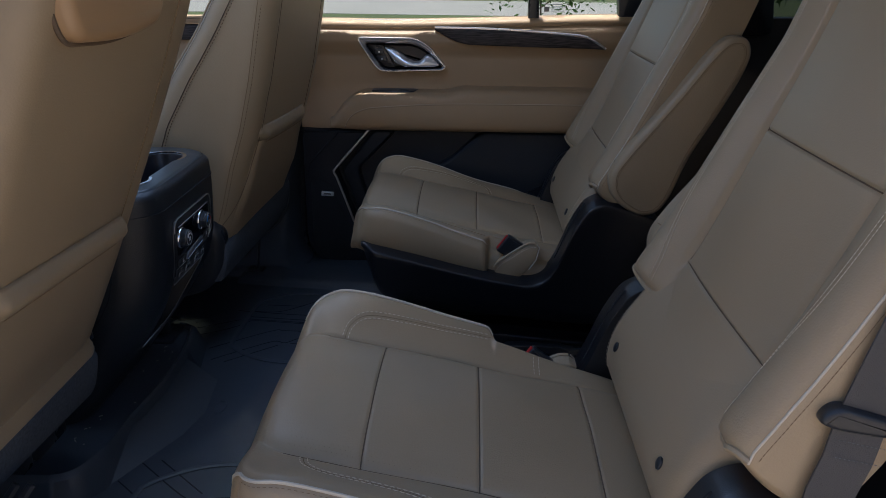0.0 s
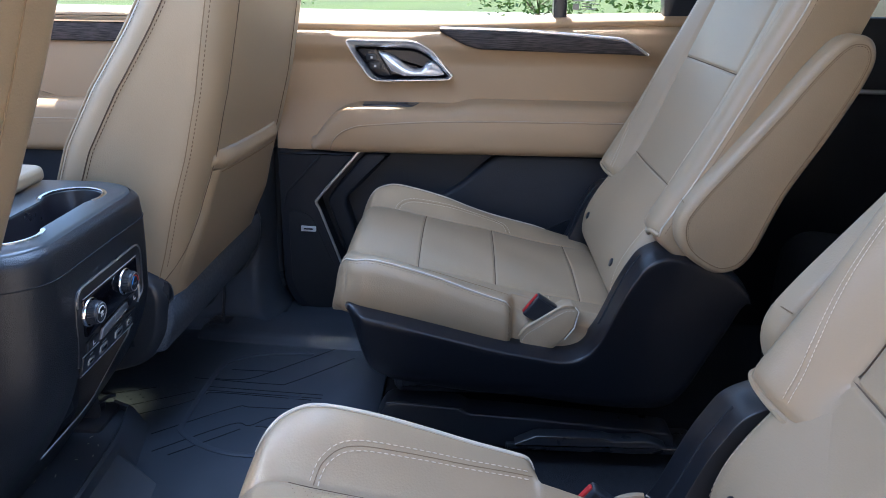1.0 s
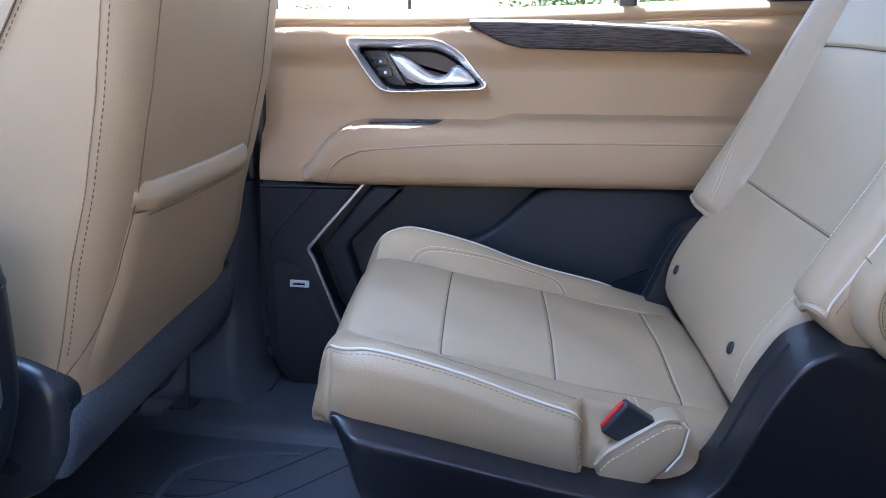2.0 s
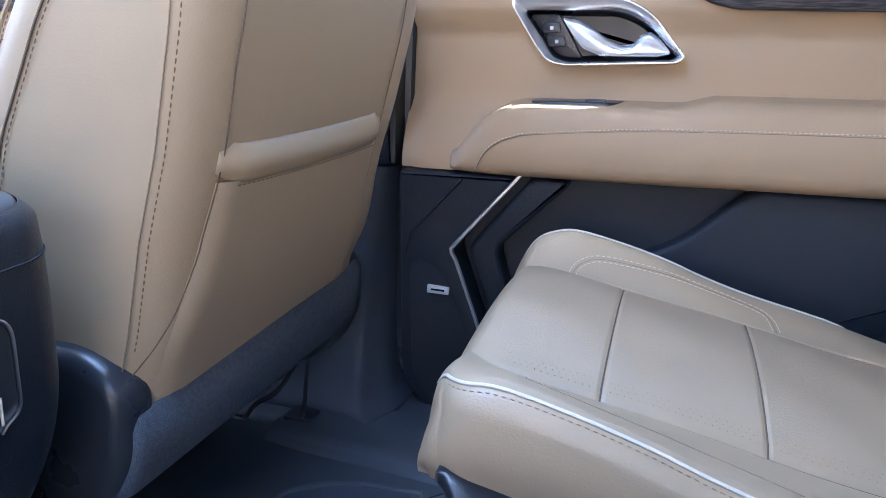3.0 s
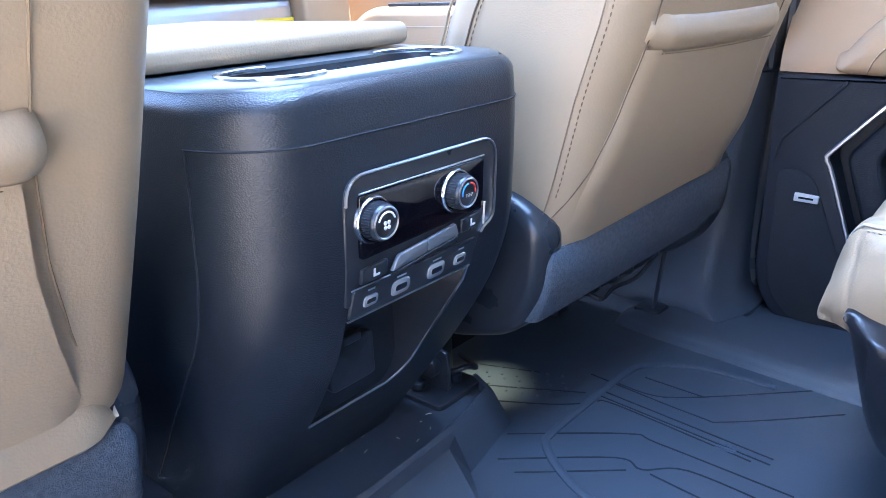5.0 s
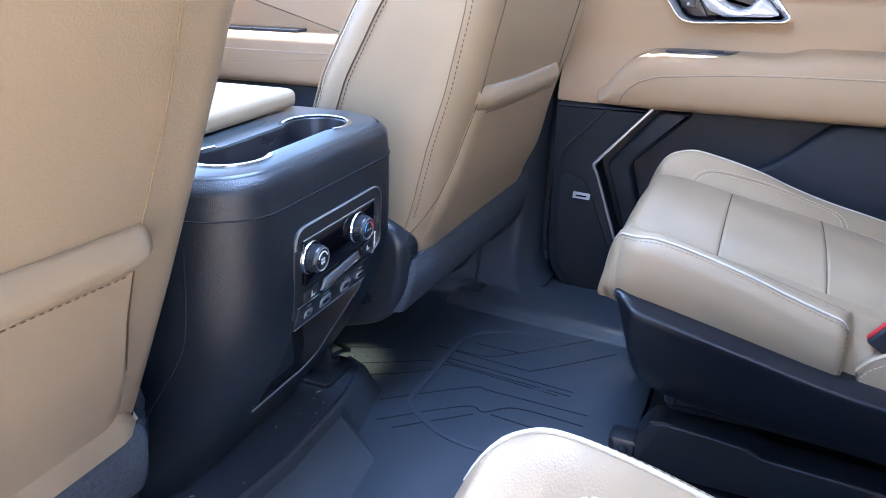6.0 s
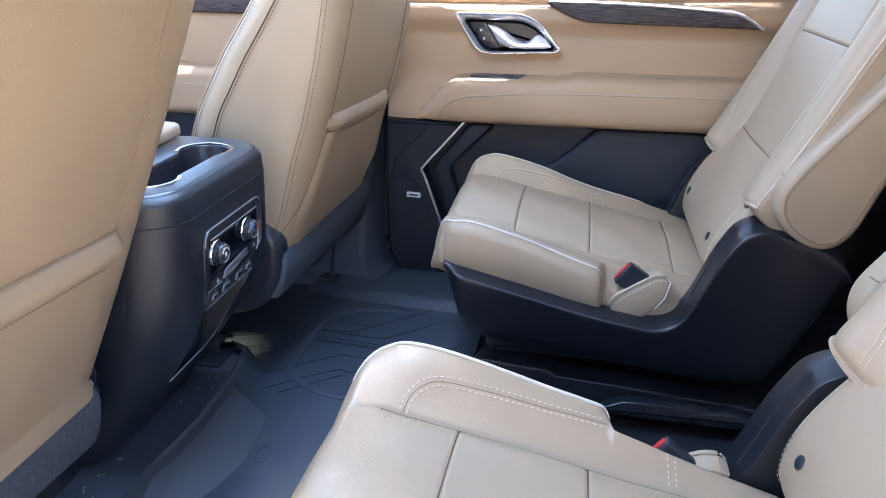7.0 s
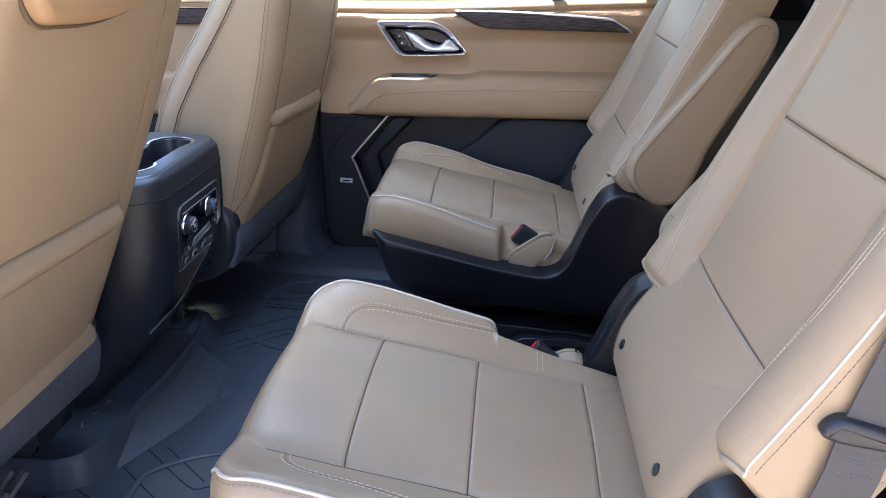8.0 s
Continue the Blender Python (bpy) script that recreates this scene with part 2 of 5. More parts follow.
def pad(us, vs, top, bottom, *middle):
    """A soft pad: a fine top sheet over a skirt, bulged through the middle rings, and an underside."""
    nu, nv = len(us), len(vs)
    verts = [Vector(top(u, v)) for u in us for v in vs]
    faces = [(i * nv + j, i * nv + j + 1, (i + 1) * nv + j + 1, (i + 1) * nv + j) for i in range(nu - 1) for j in range(nv - 1)]
    rim = [(i, 0) for i in range(nu)] + [(nu - 1, j) for j in range(1, nv)] + [(i, nv - 1) for i in range(nu - 2, -1, -1)] + [(0, j) for j in range(nv - 2, 0, -1)]
    m = len(rim)
    last = [i * nv + j for i, j in rim]
    for ring in middle + (bottom,):
        k = len(verts)
        verts += [Vector(ring(us[i], vs[j])) for i, j in rim]
        for a in range(m):
            b = (a + 1) % m
            faces.append((last[a], last[b], k + b, k + a))
        last = list(range(k, k + m))
    faces.append(tuple(last))
    return verts, faces


def spaced(a, b, n, marks=(), w=0.007):
    """Even samples with close ones round the marks."""
    out = set(np.round(np.linspace(a, b, n), 5))
    for m in marks:
        out |= {round(m + k * w / 4, 5) for k in range(-4, 5) if a < m + k * w / 4 < b}
    out = sorted(out)
    keep = [out[0]]
    for q in out[1:]:
        if q - keep[-1] > 0.0007:
            keep.append(q)
    return keep


def groove(d, depth=0.005, w=0.0035):
    return depth * math.exp(-(d / w) ** 2)


def disc(r, h, n, place, bevel=0.002):
    return slab([(r * math.cos(2 * math.pi * k / n), r * math.sin(2 * math.pi * k / n)) for k in range(n)], 0, h, bevel, place, 2)


def box(x0, x1, y0, y1, z0, z1, r=0.01):
    return slab(rounded([(x0, z0), (x1, z0), (x1, z1), (x0, z1)], r, 3), y0, y1, min(r, abs(y1 - y0) * 0.4), side, 2)


# ---- ground and distance ----
GROUND = -0.66
part("ground", ([(-400, -400, GROUND), (400, -400, GROUND), (400, 400, GROUND), (-400, 400, GROUND)], [(0, 1, 2, 3)]), GRASS, kind="structure")
tagged(bpy.data.objects["ground"], "green mown lawn running to the trees", "lawn", kind="structure")
drive = part("driveway", slab([(-30, -9), (30, -9), (30, 9), (-30, 9)], GROUND - 0.1, GROUND + 0.012, 0.004, lambda a, b, t: Vector((a, b, t)), 1), PAVING)
tagged(drive, "pale concrete driveway under and around the vehicle", "driveway", kind="structure")
# unseen wall added on the doorway side: blocks low sky, bounces warm light
sky_screen = part("wall_added_screen", box(-14, 14, -8.3, -8.0, GROUND, GROUND + 3.4, 0.02), STUCCO)
tagged(sky_screen, "unseen plain stuccoed wall added to screen the sky and bounce light", "wall", kind="structure")
road = part("road", slab([(-80, 22), (80, 22), (80, 31), (-80, 31)], GROUND - 0.1, GROUND + 0.01, 0.004, lambda a, b, t: Vector((a, b, t)), 1), CONCRETE)
tagged(road, "sunlit pale street beyond the lawn", "road", kind="structure")


def leafy(name, x, y, height, spread, trunk, count, seed):
    """A tree or bush: tapered trunk, limbs and a loose crown of leaf clumps."""
    rnd = random.Random(seed)
    ob = thing(name, "leafy green %s standing on the lawn" % name.replace("_", " "), name.split("_")[-1], kind="")
    base = Vector((x, y, GROUND))
    limbs = [tube([base, base + Vector((0.05, 0, trunk * 0.6)), base + Vector((0, 0.05, height * 0.8))], lambda t: 0.02 * height * (1.1 - t), 7)]
    tips = []
    for k in range(8):
        a = rnd.uniform(0, 6.28)
        z0 = trunk + rnd.random() * height * 0.35
        tip = base + Vector((math.cos(a) * spread * rnd.uniform(0.4, 0.8), math.sin(a) * spread * rnd.uniform(0.4, 0.8), z0 + rnd.uniform(0.1, 0.35) * height))
        limbs.append(tube([base + Vector((0, 0, z0)), (base + Vector((0, 0, z0)) + tip) / 2 + Vector((0, 0, 0.1)), tip], lambda t: 0.008 * height * (1.1 - t), 5))
        tips.append(tip)
    part("trunk", join(*limbs), BARK, ob)
    verts, faces = [], []
    for k in range(count):
        c = rnd.choice(tips) + Vector((rnd.gauss(0, 0.28), rnd.gauss(0, 0.28), rnd.gauss(0, 0.2))) * spread
        c.z = max(c.z, GROUND + 0.05)
        s = rnd.uniform(0.03, 0.07) * spread
        a, b = Vector((rnd.gauss(0, 1), rnd.gauss(0, 1), rnd.gauss(0, 0.6))).normalized() * s, Vector((rnd.gauss(0, 1), rnd.gauss(0, 1), rnd.gauss(0, 0.6))).normalized() * s * 0.5
        i = len(verts)
        verts += [c - a, c + b, c + a, c - b]
        faces.append((i, i + 1, i + 2, i + 3))
    part("crown", (verts, faces), LEAF, ob, kind="stuff")
    return ob


for k, (tx, ty, th, ts, tt, tn) in enumerate([(1.6, 16.5, 2.2, 1.5, 0.3, 1500), (5.4, 17.5, 2.6, 1.9, 0.3, 1700), (-9.0, 36.0, 1.6, 1.6, 0.2, 900)]):
    leafy("garden_bush", tx, ty, th, ts, tt, tn, 10 + k)
for k, (tx, ty) in enumerate([(-30, 62), (-19, 66), (-7, 63), (4, 68), (14, 62), (25, 66), (38, 62), (52, 66)]):
    leafy("shade_tree", tx, ty, 9 + (k * 37 % 5), 5.0, 2.0, 1400, 40 + k)

# ---- cabin shell ----
ROOF = 1.22


def flat(name, pts, t0, t1, place, mat, label, category, bevel=0.006):
    return tagged(part(name, slab(pts, t0, t1, bevel, place, 2), mat), label, category, kind="structure")


def plan(a, b, t):
    return Vector((a, b, t))


flat("floor", [(-1.7, -0.86), (1.9, -0.86), (1.9, 0.80), (-1.7, 0.80)], -0.10, -0.012, plan, CARPET_AND_SHADE, "black carpeted cabin floor of the vehicle", "floor")
HOLE = (-0.62, -0.12, 0.36)   # added sunroof opening for the fill lamp: front, rear, half width


def with_opening(front, outer, z0, z1):
    """A roof sheet in four butted pieces round the added sunroof opening."""
    x0, x1, w = HOLE
    ends = [[(front, -0.66), (x0, -0.66), (x0, 0.66), (front, 0.66)], [(x1, -outer), (2.25, -outer), (2.25, outer), (x1, outer)],
            [(x0, -outer), (x1, -outer), (x1, -w), (x0, -w)], [(x0, w), (x1, w), (x1, outer), (x0, outer)]]
    return join(*[slab(p, z0, z1, 0.001, plan, 1) for p in ends])


tagged(part("ceiling", with_opening(-1.15, 0.72, ROOF, ROOF + 0.06), HEADLINER), "pale grey woven headliner with an added glazed opening", "ceiling", kind="structure")
flat("wall_rear", rounded([(-0.84, -0.3), (0.84, -0.3), (0.84, 0.72), (-0.84, 0.72)], 0.05), 2.2, 2.3, lambda a, b, t: Vector((t, a, b)), SHELL, "black tailgate trim behind the third row", "tailgate")
flat("wall_front", rounded([(-0.88, -0.1), (0.88, -0.1), (0.88, 0.70), (-0.88, 0.70)], 0.05), -1.75, -1.55, lambda a, b, t: Vector((t, a, b)), BLACK, "black dashboard bulkhead below the windscreen", "dashboard")
# far quarter panel and near quarter panel behind the doors
flat("wall_far_quarter", rounded([(0.56, -0.1), (2.25, -0.1), (2.25, 0.74), (0.56, 0.72)], 0.03), 0.82, 0.90, side, SHELL, "black trim panel beside the third row", "trim panel")
flat("wall_near_quarter", rounded([(0.72, -0.3), (2.25, -0.3), (2.25, 0.74), (0.72, 0.72)], 0.03), -0.90, -0.82, side, SHELL, "black trim panel beside the third row", "trim panel")
for s, nm in ((1, "far"), (-1, "near")):
    flat("trim_%s_front_roof_rail" % nm, rounded([(-1.2, 1.14), (-0.565, 1.13), (-0.565, 1.27), (-1.2, 1.27)], 0.03), s * 0.64, s * 0.80, side, HEADLINER, "pale grey padded roof rail above the front door", "roof rail")
    flat("trim_%s_roof_rail" % nm, rounded([(-0.56, 1.13), (2.25, 1.13), (2.25, 1.27), (-0.56, 1.27)], 0.03), s * 0.70, s * 0.84, side, HEADLINER, "pale grey padded roof rail above the doors", "roof rail")
    flat("trim_%s_rear_pillar" % nm, rounded([(0.595, 0.68), (0.86, 0.68), (0.80, 1.2), (0.595, 1.2)], 0.03), s * 0.76, s * 0.88, side, SHELL, "black rear door pillar trim with belt guide", "pillar")

for s, nm in ((1, "far"), (-1, "near")):
    def skin(a, b, t, s=s):
        return Vector((a, s * t, b))
    if s > 0:
        flat("wall_far_body_side", rounded([(-1.9, -0.42), (2.4, -0.42), (2.4, 0.68), (-1.9, 0.66)], 0.05), 0.905, 0.985, skin, PAINT, "white painted outer body side", "body side", 0.02)
    else:
        flat("wall_near_front_body_side", rounded([(-1.9, -0.42), (-0.53, -0.42), (-0.53, 0.66), (-1.9, 0.66)], 0.05), 0.905, 0.985, skin, PAINT, "white painted outer body side", "body side", 0.02)
        flat("wall_near_rear_body_side", rounded([(0.72, -0.42), (2.4, -0.42), (2.4, 0.68), (0.72, 0.66)], 0.05), 0.905, 0.985, skin, PAINT, "white painted outer body side", "body side", 0.02)
        flat("wall_near_rocker", rounded([(-1.9, -0.42), (2.4, -0.42), (2.4, -0.02), (-1.9, -0.02)], 0.03), 0.85, 0.96, skin, PAINT, "white painted rocker panel under the open doorway", "rocker panel", 0.02)
    flat("trim_%s_centre_post" % nm, rounded([(-0.57, 0.0), (-0.40, 0.0), (-0.39, 1.2), (-0.53, 1.2)], 0.01), 0.858, 0.91, skin, SMOOTH_BLACK, "black outer centre pillar", "pillar", 0.006)
tagged(part("roof_skin", with_opening(-1.2, 0.84, ROOF + 0.065, ROOF + 0.09), PAINT), "white painted roof round the added opening", "roof", kind="structure")
# unseen pane added to close the opening above the fill lamp
flat("window_added_sunroof", [(-0.66, -0.40), (-0.08, -0.40), (-0.08, 0.40), (-0.66, 0.40)], ROOF + 0.092, ROOF + 0.098, plan, TINT, "dark tinted glass over the added roof opening, out of view", "window", 0.001)

for s, nm in ((1, "far"), (-1, "near")):
    flat("window_%s_rear_quarter" % nm, [(0.84, 0.70), (2.2, 0.72), (2.2, 1.16), (0.80, 1.16)], s * 0.865, s * 0.870, side, TINT, "dark privacy glass beside the third row", "window", 0.001)
flat("window_tailgate", [(-0.78, 0.71), (0.78, 0.71), (0.74, 1.2), (-0.74, 1.2)], 2.24, 2.245, lambda a, b, t: Vector((t, a, b)), GLASS, "lightly tinted glass in the tailgate", "window", 0.001)
trim_strip = part("trim_quarter_strip", box(0.87, 1.25, 0.812, 0.824, 0.561, 0.571, 0.003), SATIN)
tagged(trim_strip, "thin silver strip on the black panel beside the third row", "trim strip", kind="structure")


# ---- doors on the far side ----
def far(a, b, t):
    return Vector((a, t, b))


def wood_strip(parent, xs, top, bottom):
    """A slim strip between two curves, swept along x."""
    secs = []
    for x in np.linspace(xs[0], xs[-1], 50):
        t, b = float(np.interp(x, xs, top)), float(np.interp(x, xs, bottom))
        r = min(0.004, (t - b) * 0.3)
        secs.append([Vector((x, q[0], q[1])) for q in rounded([(0.858, b), (0.816, b), (0.814, t), (0.858, t)], r, 3)])
    part("wood_trim", loft(secs), WOOD, parent, "dark open-pore wood trim strip")


def armrest(parent, x0, x1, tip, lab):
    """A padded armrest with a tapered front end; tip: how far its nose reaches back."""
    stations = []
    for k in range(52):
        x = x0 + (x1 - x0) * (k / 51) ** 1.5
        f = 1 - (1 - min(1.0, (x - x0) / tip)) ** 2.3
        top, bot = 0.442 + 0.072 * f + 0.011 * step((x - 0.0) / 0.05), 0.412 - 0.004 * f
        reach = 0.846 - (0.072 + 0.016 * f)
        ring = rounded([(0.85, bot), (reach + 0.008, bot), (reach, (top + bot) / 2 - 0.01), (reach + 0.012, top), (0.85, top + 0.004)], [0.004, 0.024, 0.03, 0.026, 0.004], 5)
        stations.append([Vector((x, q[0], q[1])) for q in ring])
    nose = stations[0]
    heart = sum(nose, Vector()) / len(nose)
    for k, (dx, sc) in enumerate(((-0.005, 0.94), (-0.010, 0.80), (-0.013, 0.55))):
        stations.insert(0, [Vector((q.x + dx, heart.y + 0.006 + (q.y - heart.y - 0.006) * sc, heart.z + (q.z - heart.z) * sc)) for q in nose])
    arm = part("armrest", loft(stations), VINYL, parent, lab, 60)
    def skin(x, z):
        k = min(range(len(stations)), key=lambda i: abs(stations[i][0].x - x))
        r = stations[k]
        best = 0.846
        for i in range(len(r)):
            p, q = r[i - 1], r[i]
            if (p.z - z) * (q.z - z) <= 0 and abs(p.z - q.z) > 1e-6:
                best = min(best, p.y + (q.y - p.y) * (z - p.z) / (q.z - p.z))
        return best
    path = resample(spline([(x0 + 0.034, 0.416), (x0 + 0.042, 0.436), (x0 + 0.058, 0.455), (x0 + 0.085, 0.469), (x0 + 0.135, 0.4775), (x0 + 0.37, 0.490), (x1, 0.493)], 10), 0.006)
    line = [Vector((p[0], skin(p[0], p[1]) - 0.0006 - 0.0012 * step((x0 + 0.14 - p[0]) / 0.08), p[1])) for p in path]
    part("armrest_seam", tube([p + Vector((0, 0.0004, -0.0030)) for p in line], 0.0007, 5), SEAM_TAN, arm)
    part("stitching", stitches(line, 0.006, 0.004, 0.0007), THREAD, arm)
    return arm


def rear_door():
    d = thing("door_1", "closed rear passenger door with tan panel, wood trim and chrome handle", "car door", kind="structure")
    rim = rounded([(-0.250, 0.659), (-0.085, 0.659), (-0.045, 0.638), (0.003, 0.580), (-0.008, 0.571), (-0.165, 0.565), (-0.190, 0.571), (-0.212, 0.600)], [0.02, 0.03, 0.02, 0.012, 0.008, 0.03, 0.02, 0.03], 5)
    dish_rim = rounded([(-0.228, 0.642), (-0.088, 0.641), (-0.052, 0.624), (-0.009, 0.580), (-0.016, 0.5755), (-0.162, 0.5700), (-0.182, 0.577), (-0.200, 0.604)], [0.012, 0.025, 0.02, 0.006, 0.006, 0.02, 0.015, 0.02], 5)
    hole = inset(rim, 0.007)

    def within(x, z):
        inside = False
        for i in range(len(hole)):
            (x0, z0), (x1, z1) = hole[i - 1], hole[i]
            if (z0 > z) != (z1 > z) and x < x0 + (z - z0) / (z1 - z0) * (x1 - x0):
                inside = not inside
        return inside
    # soft tan upper panel, bowed slightly inwards
    xs, zs = np.array(sorted(set(np.linspace(-0.408, 0.60, 60)) | set(np.linspace(-0.27, 0.02, 60)))), np.array(sorted(set(np.linspace(0.409, 0.690, 26)) | set(np.linspace(0.565, 0.690, 44))))

    def face(z, x):
        bow = 0.055 * step((0.53 - z) / 0.12) + 0.012 * math.sin(math.pi * min(1, max(0, (z - 0.39) / 0.30))) + 0.022 * step((z - 0.60) / 0.05) * step((0.683 - z) / 0.020)
        front = 0.010 * step((-0.36 - x) / 0.05)
        if within(x, z):
            return (x, 0.872, z)
        return (x + 0.014 * step((z - 0.5) / 0.2) * step((-0.3 - x) / 0.1), 0.853 - bow + front + 0.02 * step((z - 0.68) / 0.02), z + 0.022 * step((x + 0.2) / 0.8) * step((z - 0.6) / 0.1))
    part("upper_panel", pad(zs, xs, face, lambda z, x: (x, 0.90, z)), VINYL, d, "soft tan upper door panel")
    # sill cap with its seam
    cap = [[Vector((x, q[0], q[1] + 0.022 * step((x + 0.2) / 0.8))) for q in rounded([(0.90, 0.672), (0.852, 0.672), (0.842, 0.683), (0.850, 0.697), (0.90, 0.704)], [0.002, 0.006, 0.008, 0.008, 0.002], 3)] for x in np.linspace(-0.392, 0.60, 30)]
    part("sill_cap", loft(cap), VINYL, d, "padded tan window sill cap")
    wood_strip(d, (-0.030, 0.0, 0.03, 0.06, 0.15, 0.325, 0.385, 0.436), (0.684, 0.6835, 0.683, 0.683, 0.681, 0.671, 0.6635, 0.637), (0.680, 0.663, 0.649, 0.642, 0.6395, 0.637, 0.6365, 0.6345))
    part("chrome_strip", tube(spline([(-0.030, 0.817, 0.6865), (0.15, 0.814, 0.6845), (0.325, 0.813, 0.674), (0.385, 0.813, 0.6665), (0.438, 0.816, 0.636)], 8), 0.0032, 6), LEVER, d, "thin chrome strip over the wood")
    # handle: bezel, dish, lever, lock switches
    part("handle_bezel", loft([[Vector((a, y, b)) for a, b in line] for line, y in ((rim, 0.850), (rim, 0.8195), (inset(rim, 0.0015), 0.8160), (inset(rim, 0.0030), 0.8160), (dish_rim, 0.8290), (dish_rim, 0.850))], False), LEVER, d, "bright chrome handle surround", 50)
    part("handle_dish", loft([[Vector((a, y, b)) for a, b in line] for line, y in ((inset(dish_rim, -0.002), 0.857), (inset(dish_rim, 0.0005), 0.8300), (inset(dish_rim, 0.002), 0.843), (inset(dish_rim, 0.008), 0.849))]), DISH, d, "black recessed handle dish")
    part("switch_plate", slab(rounded([(-0.222, 0.637), (-0.176, 0.637), (-0.140, 0.575), (-0.176, 0.577), (-0.195, 0.602)], [0.012, 0.006, 0.006, 0.012, 0.012], 4), 0.842, 0.855, 0.002, far), DISH, d)
    secs = []
    for x in np.linspace(-0.170, -0.020, 34):
        t = float(np.interp(x, (-0.170, -0.150, -0.128, -0.105, -0.085, -0.070, -0.060, -0.048, -0.034, -0.020), (0.632, 0.629, 0.618, 0.602, 0.594, 0.597, 0.609, 0.613, 0.605, 0.589)))
        b = float(np.interp(x, (-0.170, -0.155, -0.140, -0.113, -0.034, -0.020), (0.627, 0.606, 0.589, 0.5795, 0.5795, 0.583)))
        dep = 0.010 + 0.010 * math.sin(math.pi * (x + 0.170) / 0.150)
        secs.append([Vector((x, q[0] + 0.25 * (q[1] - 0.60), q[1])) for q in rounded([(0.842, b), (0.842 - dep, b), (0.842 - dep * 1.2, (t + b) / 2), (0.842 - dep * 0.8, t), (0.842, t)], min(0.006, 0.4 * (t - b)), 4)])
    part("handle_lever", loft(secs), LEVER, d, "silver pull handle lever", 60)
    for zc in (0.617, 0.598):
        xo = -0.186 if zc > 0.61 else -0.178
        sw = part("lock_switch", slab(rounded([(xo - 0.013, zc - 0.007), (xo + 0.013, zc - 0.007), (xo + 0.011, zc + 0.008), (xo - 0.015, zc + 0.008)], 0.003), 0.838, 0.850, 0.0015, far), SMOOTH_BLACK, d)
        part("marking", slab([(xo - 0.003, zc - 0.002), (xo + 0.002, zc - 0.002), (xo + 0.002, zc + 0.003), (xo - 0.003, zc + 0.003)], 0.8372, 0.839, 0.0003, far, 1), WHITE_MARK, sw)
    arm = armrest(d, -0.313, 0.62, 0.110, "padded tan armrest with contrast stitching")
    sw = part("window_switch_panel", slab(rounded([(-0.205, 0.790), (-0.088, 0.790), (-0.072, 0.838), (-0.205, 0.838)], 0.01), 0.498, 0.5180, 0.003, lambda a, b, t: Vector((a, b, t))), SMOOTH_BLACK, d, "black window switch panel")
    part("window_switch", slab(rounded([(-0.128, 0.798), (-0.100, 0.798), (-0.100, 0.822), (-0.128, 0.822)], 0.004), 0.5170, 0.5205, 0.002, lambda a, b, t: Vector((a, b, t))), SMOOTH_BLACK, sw)
    # black lower half
    part("lower_panel", slab(rounded([(-0.412, 0.407), (0.62, 0.407), (0.62, -0.05), (-0.36, -0.05), (-0.415, 0.03)], [0.004, 0.01, 0.05, 0.1, 0.06]), 0.834, 0.885, 0.006, far), DOOR_BLACK, d, "black grained lower door panel")
    pod = rounded([(-0.402, 0.4070), (-0.220, 0.4060), (-0.316, 0.292), (-0.268, 0.150), (-0.190, 0.0), (-0.33, -0.03), (-0.405, 0.05)], [0.006, 0.01, 0.02, 0.03, 0.03, 0.08, 0.08], 6)
    part("speaker_pod", slab(pod, 0.776, 0.838, 0.006, far), DOOR_BLACK, d, "black speaker pod at the front of the door")
    part("speaker_grille", slab(rounded([(-0.385, 0.270), (-0.330, 0.255), (-0.285, 0.140), (-0.235, 0.03), (-0.33, 0.0), (-0.385, 0.06)], [0.03, 0.02, 0.03, 0.03, 0.06, 0.06], 5), 0.7735, 0.78, 0.002, far), GRILLE, d, "fine black speaker mesh")
    part("pod_crease", tube([(-0.302, 0.776, 0.400), (-0.385, 0.7765, 0.310), (-0.398, 0.779, 0.26)], 0.0030, 6), DOOR_BLACK, d)
    part("pod_chrome_strip", tube(spline([(-0.213, 0.780, 0.410), (-0.305, 0.7745, 0.304), (-0.316, 0.774, 0.285), (-0.306, 0.774, 0.262), (-0.262, 0.775, 0.135)], 8), 0.0034, 6), SATIN, d, "thin satin silver edge strip")
    recess = rounded([(-0.198, 0.406), (-0.137, 0.402), (-0.25, 0.290), (-0.21, 0.150), (-0.245, 0.14), (-0.295, 0.288)], 0.015, 4)
    part("pocket_edge", slab(recess, 0.790, 0.838, 0.008, far), DOOR_BLACK, d)
    pocket = rounded([(0.105, 0.406), (0.62, 0.406), (0.62, 0.02), (-0.12, 0.02), (-0.12, 0.285), (0.0, 0.305)], [0.03, 0.01, 0.05, 0.05, 0.03, 0.06], 6)
    part("map_pocket", slab(pocket, 0.800, 0.838, 0.012, far), DOOR_BLACK, d, "black moulded map pocket")
    badge = part("speaker_badge", slab(rounded([(-0.356, 0.214), (-0.320, 0.213), (-0.319, 0.226), (-0.355, 0.228)], 0.002), 0.7705, 0.777, 0.001, far), BADGE, d, "small silver badge with dark bars")
    part("badge_bar", slab([(-0.349, 0.2188), (-0.327, 0.2182), (-0.3265, 0.2215), (-0.3485, 0.222)], 0.7700, 0.7710, 0.0002, far, 1), GLOSS_BLACK, badge)
    # window
    part("window_divider", slab(rounded([(0.226, 0.69), (0.256, 0.69), (0.246, 1.15), (0.216, 1.15)], 0.004), 0.862, 0.900, 0.004, far), SMOOTH_BLACK, d, "black window divider bar")
    # frame's overhang and notch are made up, unseen, to shape sun on the armrest
    head = []
